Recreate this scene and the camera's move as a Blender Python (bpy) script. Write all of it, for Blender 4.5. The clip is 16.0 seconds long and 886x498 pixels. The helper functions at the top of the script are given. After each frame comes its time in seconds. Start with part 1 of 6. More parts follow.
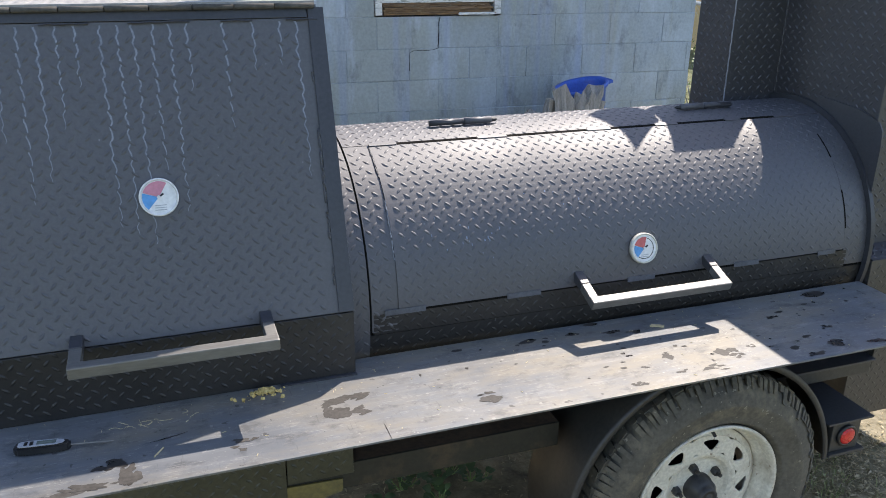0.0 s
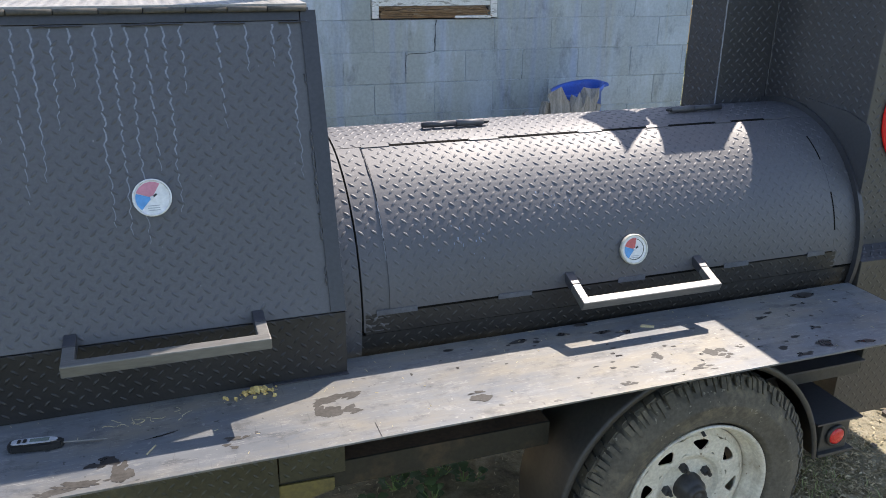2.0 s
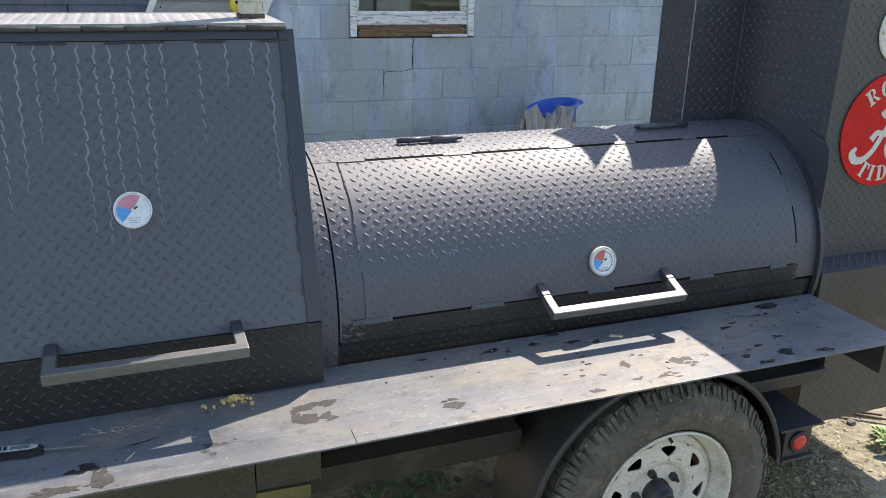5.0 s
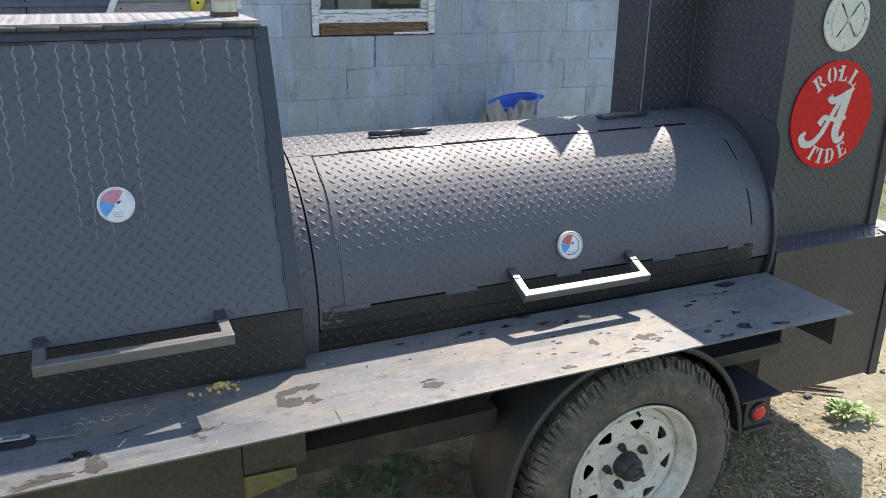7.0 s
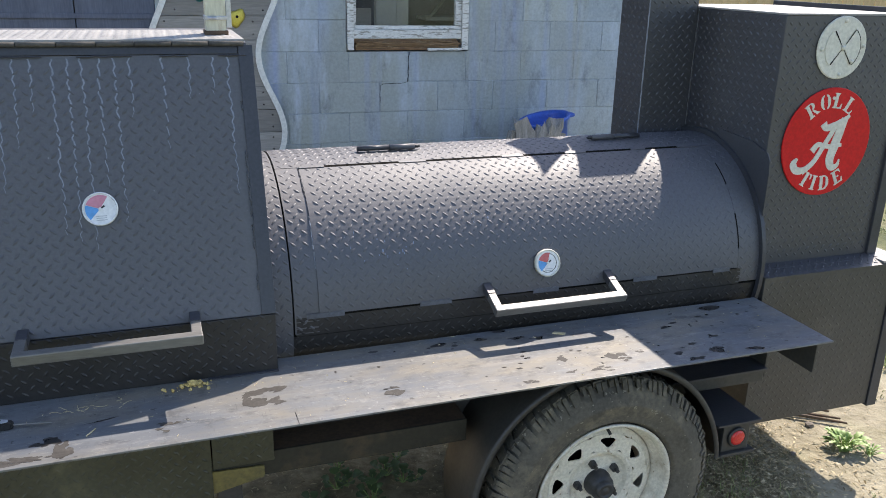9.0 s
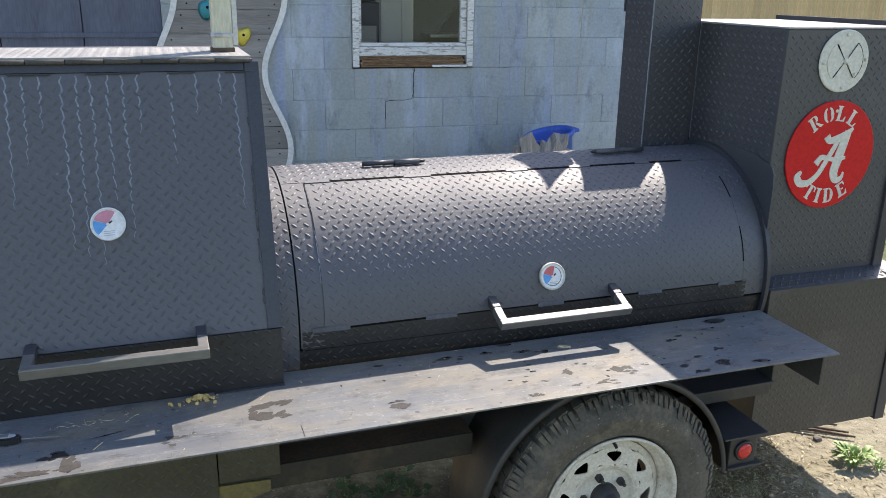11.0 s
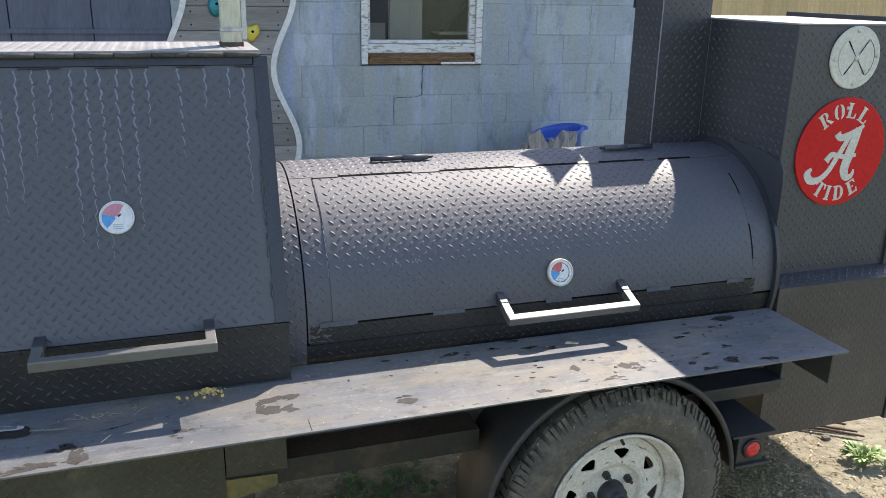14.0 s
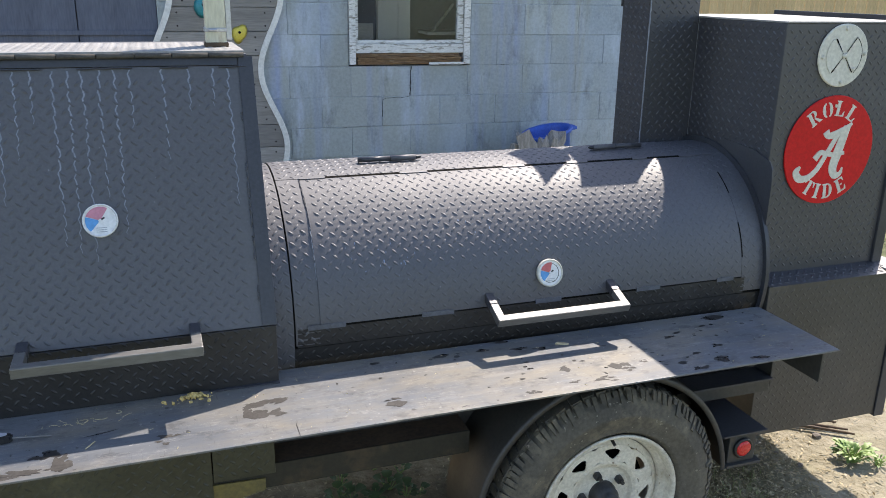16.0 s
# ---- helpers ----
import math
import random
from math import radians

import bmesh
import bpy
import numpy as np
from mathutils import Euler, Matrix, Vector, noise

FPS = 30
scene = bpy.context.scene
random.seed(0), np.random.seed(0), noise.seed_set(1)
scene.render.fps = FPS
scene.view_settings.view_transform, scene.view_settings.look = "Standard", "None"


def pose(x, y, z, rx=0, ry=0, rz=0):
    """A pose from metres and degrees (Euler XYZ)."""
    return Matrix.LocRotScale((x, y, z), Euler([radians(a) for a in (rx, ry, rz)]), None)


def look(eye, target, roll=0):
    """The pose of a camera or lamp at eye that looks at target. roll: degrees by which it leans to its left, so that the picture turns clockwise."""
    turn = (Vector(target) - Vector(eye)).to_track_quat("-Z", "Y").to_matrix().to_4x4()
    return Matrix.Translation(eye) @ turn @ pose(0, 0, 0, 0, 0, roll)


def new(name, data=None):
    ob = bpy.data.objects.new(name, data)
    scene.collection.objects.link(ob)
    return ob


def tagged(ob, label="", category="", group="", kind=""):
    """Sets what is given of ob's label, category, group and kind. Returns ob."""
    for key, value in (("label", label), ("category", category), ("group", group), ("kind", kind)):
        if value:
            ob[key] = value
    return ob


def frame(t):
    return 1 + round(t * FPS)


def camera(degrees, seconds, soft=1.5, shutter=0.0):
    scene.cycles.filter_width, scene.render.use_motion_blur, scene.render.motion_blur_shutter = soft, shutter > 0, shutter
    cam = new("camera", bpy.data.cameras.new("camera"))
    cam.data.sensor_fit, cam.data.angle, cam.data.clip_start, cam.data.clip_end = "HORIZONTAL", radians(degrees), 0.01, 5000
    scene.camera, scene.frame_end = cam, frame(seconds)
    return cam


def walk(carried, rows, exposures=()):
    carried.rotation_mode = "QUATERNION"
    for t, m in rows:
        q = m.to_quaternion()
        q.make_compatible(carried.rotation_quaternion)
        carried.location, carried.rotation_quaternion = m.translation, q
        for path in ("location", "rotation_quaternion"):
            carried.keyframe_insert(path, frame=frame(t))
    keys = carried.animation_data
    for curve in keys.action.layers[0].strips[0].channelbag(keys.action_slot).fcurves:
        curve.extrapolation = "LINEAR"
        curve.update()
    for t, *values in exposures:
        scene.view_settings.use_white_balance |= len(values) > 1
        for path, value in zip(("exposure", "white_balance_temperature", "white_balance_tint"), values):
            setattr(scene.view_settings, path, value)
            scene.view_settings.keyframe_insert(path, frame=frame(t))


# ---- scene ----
cam = camera(56.9, 16.0, soft=0.9)
PATH = [
    (0, (0.109, 0.693, 1.639), (0.736, 2.45, 0.918), 0.7),
    (0.5, (0.098, 0.69, 1.641), (0.718, 2.448, 0.915), 0.7),
    (1, (0.09, 0.692, 1.639), (0.708, 2.451, 0.917), 0.8),
    (1.5, (0.102, 0.686, 1.641), (0.719, 2.45, 0.926), 0.8),
    (1.8, (0.111, 0.678, 1.642), (0.735, 2.439, 0.928), 0.8),
    (2, (0.119, 0.67, 1.64), (0.75, 2.429, 0.926), 0.8),
    (2.2, (0.121, 0.666, 1.643), (0.771, 2.418, 0.931), 1.1),
    (2.5, (0.118, 0.661, 1.642), (0.775, 2.412, 0.934), 1.1),
    (3, (0.117, 0.656, 1.642), (0.783, 2.409, 0.947), 1.2),
    (3.5, (0.113, 0.653, 1.643), (0.795, 2.405, 0.962), 1.6),
    (4, (0.113, 0.644, 1.642), (0.791, 2.398, 0.963), 1.4),
    (6.3, (0.093, 0.584, 1.659), (0.819, 2.325, 0.996), 0.6),
    (6.5, (0.069, 0.583, 1.653), (0.822, 2.312, 0.988), 0.5),
    (6.8, (0.048, 0.565, 1.645), (0.815, 2.285, 0.971), 0.5),
    (7, (0.055, 0.548, 1.647), (0.821, 2.267, 0.971), 0.7),
    (7.2, (0.089, 0.517, 1.655), (0.847, 2.242, 0.985), 1.0),
    (7.3, (0.105, 0.503, 1.661), (0.864, 2.228, 0.992), 1.3),
    (7.5, (0.143, 0.471, 1.662), (0.883, 2.205, 0.997), 1.4),
    (7.7, (0.171, 0.445, 1.67), (0.883, 2.193, 1.007), 1.4),
    (8, (0.206, 0.422, 1.672), (0.9, 2.178, 1.012), 1.3),
    (8.5, (0.231, 0.412, 1.671), (0.886, 2.185, 1.018), 1.3),
    (9, (0.228, 0.411, 1.674), (0.87, 2.191, 1.026), 1.4),
    (11.5, (0.227, 0.395, 1.667), (0.856, 2.194, 1.06), 0.9),
    (12, (0.226, 0.392, 1.662), (0.86, 2.186, 1.045), 0.7),
    (12.5, (0.222, 0.393, 1.66), (0.856, 2.187, 1.044), 0.7),
    (13, (0.224, 0.393, 1.664), (0.849, 2.194, 1.061), 0.9),
    (13.5, (0.225, 0.396, 1.668), (0.843, 2.201, 1.067), 1.1),
    (14, (0.227, 0.399, 1.662), (0.84, 2.201, 1.048), 1.1),
    (14.5, (0.228, 0.405, 1.66), (0.83, 2.201, 1.02), 0.8),
    (15, (0.236, 0.407, 1.659), (0.839, 2.201, 1.014), 0.7),
    (15.5, (0.237, 0.412, 1.658), (0.855, 2.206, 1.025), 0.7),
    (16, (0.237, 0.413, 1.658), (0.872, 2.207, 1.046), 0.9),
]
walk(cam, [(t, look(eye, target, roll)) for t, eye, target, roll in PATH],
     exposures=[(0.0, 1.14, 6900, 15), (16.0, 1.14, 6900, 15)])

# ---- world and sun ----
SUN = Vector((0.64, 0.53, 1.0)).normalized()
world = bpy.data.worlds.new("world")
scene.world = world
world.use_nodes = True
wn = world.node_tree.nodes
wn.clear()
sky = wn.new("ShaderNodeTexSky")
sky.sky_type = "NISHITA"
sky.sun_disc = False
sky.sun_elevation = math.asin(SUN.z)
sky.sun_rotation = math.atan2(SUN.x, SUN.y)
sky.air_density, sky.dust_density, sky.ozone_density = 1.0, 0.6, 1.4
bg = wn.new("ShaderNodeBackground")
bg.inputs["Strength"].default_value = 0.145
wo = wn.new("ShaderNodeOutputWorld")
world.node_tree.links.new(sky.outputs[0], bg.inputs[0])
world.node_tree.links.new(bg.outputs[0], wo.inputs[0])
sun_data = bpy.data.lights.new("sun", "SUN")
sun_data.energy, sun_data.angle, sun_data.color = 3.5, radians(0.55), (1.0, 0.95, 0.87)
sun = new("sun", sun_data)
sun.matrix_world = look(SUN * 30, (0, 0, 0))


# ---- materials ----
def nodes_of(name):
    m = bpy.data.materials.new(name)
    m.use_nodes = True
    nt = m.node_tree
    return m, nt, nt.nodes["Principled BSDF"]


def noise_node(nt, scale, detail=6.0, stretch=(1, 1, 1), coord="Object", rough=0.55):
    tc = nt.nodes.new("ShaderNodeNewGeometry" if coord == "Position" else "ShaderNodeTexCoord")
    mp = nt.nodes.new("ShaderNodeMapping")
    mp.inputs["Scale"].default_value = stretch
    nz = nt.nodes.new("ShaderNodeTexNoise")
    nz.inputs["Scale"].default_value = scale
    nz.inputs["Detail"].default_value = detail
    nz.inputs["Roughness"].default_value = rough
    nt.links.new(tc.outputs[coord], mp.inputs[0])
    nt.links.new(mp.outputs[0], nz.inputs["Vector"])
    return nz.outputs["Fac"]


def ramp(nt, fac, stops):
    r = nt.nodes.new("ShaderNodeValToRGB")
    el = r.color_ramp.elements
    while len(el) < len(stops):
        el.new(0.5)
    for e, (p, c) in zip(el, stops):
        e.position = p
        e.color = (*c, 1) if len(c) == 3 else c
    nt.links.new(fac, r.inputs[0])
    return r.outputs[0]


def mix(nt, fac, a, b, mode="MIX"):
    n = nt.nodes.new("ShaderNodeMix")
    n.data_type, n.blend_type = "RGBA", mode
    for k, v in ((0, fac), (6, a), (7, b)):
        if isinstance(v, (int, float)):
            n.inputs[k].default_value = v
        elif isinstance(v, tuple):
            n.inputs[k].default_value = (*v, 1)
        else:
            nt.links.new(v, n.inputs[k])
    return n.outputs[2]


def bump(nt, bsdf, height, strength, dist):
    b = nt.nodes.new("ShaderNodeBump")
    b.inputs["Strength"].default_value, b.inputs["Distance"].default_value = strength, dist
    nt.links.new(height, b.inputs["Height"])
    nt.links.new(b.outputs[0], bsdf.inputs["Normal"])


def surface(name, dark, light, rough=0.6, metal=0.0, coarse=4.0, fine=60.0, bump_size=0.001, stretch=(1, 1, 1), rough_var=0.12,
            stain=None, stain_at=(0.58, 0.7), stain_scale=3.0, stain_stretch=(1, 1, 1), spec=0.5, per_piece=0.0, specks=None, speck_at=0.76):
    """A painted, worn or mineral surface: two scales of variation, optional stains, fine relief."""
    m, nt, b = nodes_of(name)
    big = noise_node(nt, coarse, 5, stretch)
    small = noise_node(nt, fine, 4, stretch)
    col = ramp(nt, big, [(0.3, dark), (0.7, light)])
    col = mix(nt, 0.25, col, ramp(nt, small, [(0.35, tuple(c * 0.6 for c in dark)), (0.65, tuple(min(1, c * 1.25) for c in light))]))
    if stain:
        s = noise_node(nt, stain_scale, 7, stain_stretch, rough=0.65)
        col = mix(nt, ramp(nt, s, [(stain_at[0], (0, 0, 0)), (stain_at[1], (0.85, 0.85, 0.85))]), col, stain)
    if specks:
        col = mix(nt, ramp(nt, noise_node(nt, 70, 2), [(speck_at, (0, 0, 0)), (speck_at + 0.03, (0.7,) * 3)]), col, specks)
    if per_piece:
        oi = nt.nodes.new("ShaderNodeObjectInfo")
        k = ramp(nt, oi.outputs["Random"], [(0, (1 - per_piece,) * 3), (1, (1, 1, 1))])
        col = mix(nt, 1.0, col, k, "MULTIPLY")
    nt.links.new(col, b.inputs["Base Color"])
    nt.links.new(ramp(nt, big, [(0.3, (max(0, rough - rough_var),) * 3), (0.7, (min(1, rough + rough_var),) * 3)]), b.inputs["Roughness"])
    b.inputs["Metallic"].default_value = metal
    b.inputs["Specular IOR Level"].default_value = spec
    bump(nt, b, small, 0.5, bump_size)
    return m


PAINT = surface("satin black paint on steel", (0.050, 0.0505, 0.057), (0.074, 0.0745, 0.082), 0.58, 0.0, 3.0, 140, 0.0005, rough_var=0.05, spec=1.0,
                stain=(0.095, 0.095, 0.098), stain_at=(0.58, 0.80), stain_scale=2.6, specks=(0.20, 0.20, 0.21))
# Darker copy of the black paint: shade on the low plates put into colour.
SHADED_PLATE = surface("black plate darkened for shade", (0.016, 0.0152, 0.0145), (0.030, 0.028, 0.026), 0.45, 0.0, 4, 140, 0.0005, rough_var=0.05, spec=0.45,
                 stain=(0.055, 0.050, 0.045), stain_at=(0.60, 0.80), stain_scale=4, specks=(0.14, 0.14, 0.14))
FRAME_PAINT = surface("dusty black frame paint", (0.030, 0.030, 0.029), (0.058, 0.056, 0.050), 0.55, 0, 5, 90, 0.0008,
                      stain=(0.085, 0.06, 0.038), stain_at=(0.60, 0.75), stain_scale=6)
LIP_PAINT = surface("smooth black paint", (0.034, 0.036, 0.041), (0.052, 0.053, 0.060), 0.40, 0, 6, 120, 0.0003, rough_var=0.06)
STOVE_PAINT = surface("brown-black stove paint", (0.032, 0.030, 0.028), (0.054, 0.050, 0.046), 0.46, 0, 3, 120, 0.0006, rough_var=0.06, spec=0.7, stain=(0.11, 0.095, 0.08), stain_at=(0.58, 0.78), stain_scale=5)
RAIL_PAINT = surface("rusty olive-black rail", (0.014, 0.0125, 0.008), (0.034, 0.030, 0.018), 0.7, 0, 6, 90, 0.0008, stain=(0.085, 0.055, 0.03), stain_at=(0.56, 0.72), stain_scale=7)
DUSTY_STEEL = surface("dust-caked dark hinge steel", (0.050, 0.047, 0.042), (0.12, 0.112, 0.10), 0.85, 0, 12, 120, 0.0008, spec=0.2)
FIREBOX_PAINT = surface("darker black paint", (0.030, 0.030, 0.034), (0.048, 0.048, 0.053), 0.48, 0, 3, 140, 0.0005, rough_var=0.05, spec=0.9, stain=(0.08, 0.08, 0.082), stain_at=(0.60, 0.80), stain_scale=3, specks=(0.16, 0.16, 0.165))
FENDER_PAINT = surface("dusty fender paint", (0.028, 0.028, 0.028), (0.055, 0.053, 0.048), 0.50, 0, 5, 90, 0.0006, stain=(0.11, 0.07, 0.045), stain_at=(0.60, 0.76), stain_scale=5, specks=(0.16, 0.14, 0.11))
TAB_PAINT = surface("rubbed blue-black paint", (0.060, 0.066, 0.080), (0.11, 0.12, 0.14), 0.45, 0, 14, 120, 0.0003)
SKIRT = surface("dusty olive-black plate", (0.034, 0.034, 0.020), (0.075, 0.072, 0.044), 0.55, 0, 5, 90, 0.0008, stain=(0.15, 0.135, 0.07), stain_at=(0.58, 0.75), stain_scale=5)
# Near-black for the sooty drum and small hardware; also stands in for shade.
GAP = surface("near-black for soot, gaps and shade", (0.005, 0.005, 0.005), (0.010, 0.009, 0.008), 0.9, spec=0.08)
BARE = surface("grey bare steel", (0.125, 0.122, 0.113), (0.185, 0.181, 0.168), 0.43, 0.30, 8, 160, 0.0003, stretch=(0.2, 1, 1), spec=0.8)
GALV = surface("galvanised steel", (0.42, 0.43, 0.44), (0.56, 0.57, 0.58), 0.4, 0.8, 12, 100, 0.0003)
# Pale base for upward plates; the sun on them is put in the colour.
SUNLIT_PLATE = surface("dull tread plate, paled for sun", (0.22, 0.215, 0.20), (0.34, 0.33, 0.31), 0.6, 0.0, 6, 120, 0.0005)
WHITE_RIM = surface("chipped white wheel paint", (0.56, 0.515, 0.41), (0.74, 0.70, 0.59), 0.5, 0, 9, 120, 0.0004,
                    stain=(0.24, 0.18, 0.10), stain_at=(0.52, 0.76), stain_scale=9, specks=(0.16, 0.10, 0.05), speck_at=0.70)
RUBBER = surface("dusty tyre rubber", (0.046, 0.042, 0.034), (0.13, 0.115, 0.086), 0.8, 0, 5, 90, 0.001,
                 stain=(0.26, 0.215, 0.145), stain_at=(0.52, 0.74), stain_scale=9, specks=(0.28, 0.25, 0.19), speck_at=0.68)
HUB_BLACK = surface("greasy black hub", (0.018, 0.018, 0.018), (0.05, 0.048, 0.045), 0.5, 0, 20, 120, 0.0005)
RED_SIGN = surface("red enamel", (0.54, 0.010, 0.011), (0.63, 0.015, 0.016), 0.45, 0, 4, 100, 0.0002, spec=0.25)
CREAM = surface("cream enamel", (0.58, 0.56, 0.47), (0.68, 0.66, 0.57), 0.45, 0, 7, 100, 0.0003, stain=(0.36, 0.34, 0.28), stain_at=(0.6, 0.8), stain_scale=8)
WHITE_DIAL = surface("white dial face", (0.72, 0.72, 0.70), (0.80, 0.80, 0.78), 0.35, 0, 9, 100, 0.0001)
DIAL_RED = surface("dial red print", (0.52, 0.10, 0.10), (0.60, 0.14, 0.13), 0.4, 0, 9, 100, 0.0001)
DIAL_PINK = surface("faded pink print", (0.55, 0.20, 0.26), (0.62, 0.26, 0.32), 0.4, 0, 9, 100, 0.0001)
DIAL_BLUE = surface("dial blue print", (0.07, 0.28, 0.60), (0.10, 0.34, 0.66), 0.4, 0, 9, 100, 0.0001)
BLACK_PLASTIC = surface("black plastic", (0.012, 0.012, 0.013), (0.02, 0.02, 0.02), 0.42, 0, 20, 150, 0.0003)
GREY_PLASTIC = surface("silver grey plastic", (0.36, 0.37, 0.39), (0.44, 0.45, 0.46), 0.4, 0, 20, 150, 0.0003)
LCD = surface("green grey display", (0.13, 0.16, 0.14), (0.17, 0.20, 0.17), 0.25, 0, 20, 150, 0.0001)
RED_LENS = surface("red lamp lens", (0.55, 0.02, 0.02), (0.66, 0.04, 0.035), 0.25, 0, 40, 200, 0.001)
BLUE_PLASTIC = surface("blue bucket plastic", (0.025, 0.09, 0.42), (0.035, 0.12, 0.52), 0.4, 0, 5, 80, 0.0004)
GREY_WOOD = surface("weathered grey wood", (0.15, 0.145, 0.135), (0.40, 0.385, 0.365), 0.85, 0, 9, 70, 0.008, stretch=(6, 6, 0.6))
PLANK = surface("silvered climbing board plank", (0.25, 0.235, 0.215), (0.40, 0.38, 0.35), 0.8, 0, 3, 30, 0.002, stretch=(0.35, 4, 7), per_piece=0.3)
ROPE_WHITE = surface("white painted trim", (0.66, 0.66, 0.62), (0.76, 0.76, 0.72), 0.6, 0, 6, 60, 0.0006)
HOLD_YELLOW = surface("yellow hold plastic", (0.66, 0.52, 0.06), (0.74, 0.60, 0.10), 0.5, 0, 9, 100, 0.001)
HOLD_TEAL = surface("teal hold plastic", (0.02, 0.24, 0.28), (0.03, 0.30, 0.34), 0.5, 0, 9, 100, 0.001)
ROTTEN = surface("rotten brown wood", (0.09, 0.05, 0.027), (0.33, 0.21, 0.115), 0.9, 0, 14, 70, 0.006, stretch=(1.0, 5, 9), stain=(0.42, 0.33, 0.22), stain_at=(0.56, 0.66), stain_scale=14, stain_stretch=(0.8, 4, 7))
WINDOW_WHITE = surface("peeling white window paint", (0.60, 0.60, 0.57), (0.76, 0.76, 0.73), 0.65, 0, 8, 80, 0.002, stretch=(1, 3, 2.5),
                       stain=(0.23, 0.22, 0.18), stain_at=(0.53, 0.60), stain_scale=26, stain_stretch=(0.5, 2, 2.6))
DARK_WALL = surface("dark slate painted boards", (0.075, 0.088, 0.125), (0.13, 0.145, 0.19), 0.7, 0, 2.5, 40, 0.001, stretch=(3, 1, 0.35),
                    stain=(0.19, 0.20, 0.23), stain_at=(0.6, 0.85), stain_scale=3, stain_stretch=(5, 1, 0.3))
ROOM = surface("dim room paint", (0.30, 0.275, 0.235), (0.38, 0.355, 0.305), 0.8)
ROOM_BEIGE = surface("beige door panel", (0.60, 0.56, 0.46), (0.68, 0.64, 0.54), 0.6)
ROOM_DARK = surface("dark cabinet", (0.03, 0.033, 0.037), (0.06, 0.062, 0.065), 0.5)
FENCE_WOOD = surface("fresh pine fence board", (0.62, 0.43, 0.20), (0.80, 0.59, 0.31), 0.75, 0, 5, 50, 0.002, stretch=(5, 5, 0.5), per_piece=0.25)
TRIM_RUST = surface("rust stained steel", (0.055, 0.036, 0.024), (0.13, 0.085, 0.052), 0.8, 0.1, 14, 90, 0.001)
YELLOW_STAIN = surface("mustard overspray on steel", (0.075, 0.068, 0.035), (0.22, 0.17, 0.045), 0.7, 0, 7, 90, 0.001)
CRUMB = surface("yellow crumbs", (0.50, 0.34, 0.10), (0.66, 0.50, 0.20), 0.9, 0, 30, 150, 0.001)
STRAW = surface("dry straw", (0.46, 0.38, 0.22), (0.62, 0.54, 0.34), 0.8)
STONE = surface("field stone", (0.16, 0.13, 0.10), (0.34, 0.29, 0.23), 0.9, 0, 12, 60, 0.003, per_piece=0.4)


def leaf_material(name, dark, light):
    m, nt, b = nodes_of(name)
    g = nt.nodes.new("ShaderNodeNewGeometry")
    col = ramp(nt, g.outputs["Random Per Island"], [(0.0, dark), (1.0, light)])
    col = mix(nt, 0.2, col, ramp(nt, noise_node(nt, 40), [(0.3, dark), (0.7, light)]))
    nt.links.new(col, b.inputs["Base Color"])
    b.inputs["Roughness"].default_value = 0.55
    b.inputs["Transmission Weight"].default_value = 0.0
    b.inputs["Subsurface Weight"].default_value = 0.0
    return m


GRASS = leaf_material("grass blade", (0.12, 0.16, 0.04), (0.36, 0.36, 0.14))
LEAF = leaf_material("weed leaf", (0.15, 0.25, 0.06), (0.36, 0.46, 0.15))
# Darker leaf colour that carries the shade on weeds below the trailer.
SHADE_LEAF = leaf_material("creeper leaf darkened for shade", (0.045, 0.085, 0.025), (0.14, 0.20, 0.065))
LITTER = leaf_material("dead leaf", (0.15, 0.115, 0.055), (0.54, 0.43, 0.24))
SHRUB = leaf_material("shrub leaf", (0.04, 0.09, 0.02), (0.14, 0.20, 0.05))


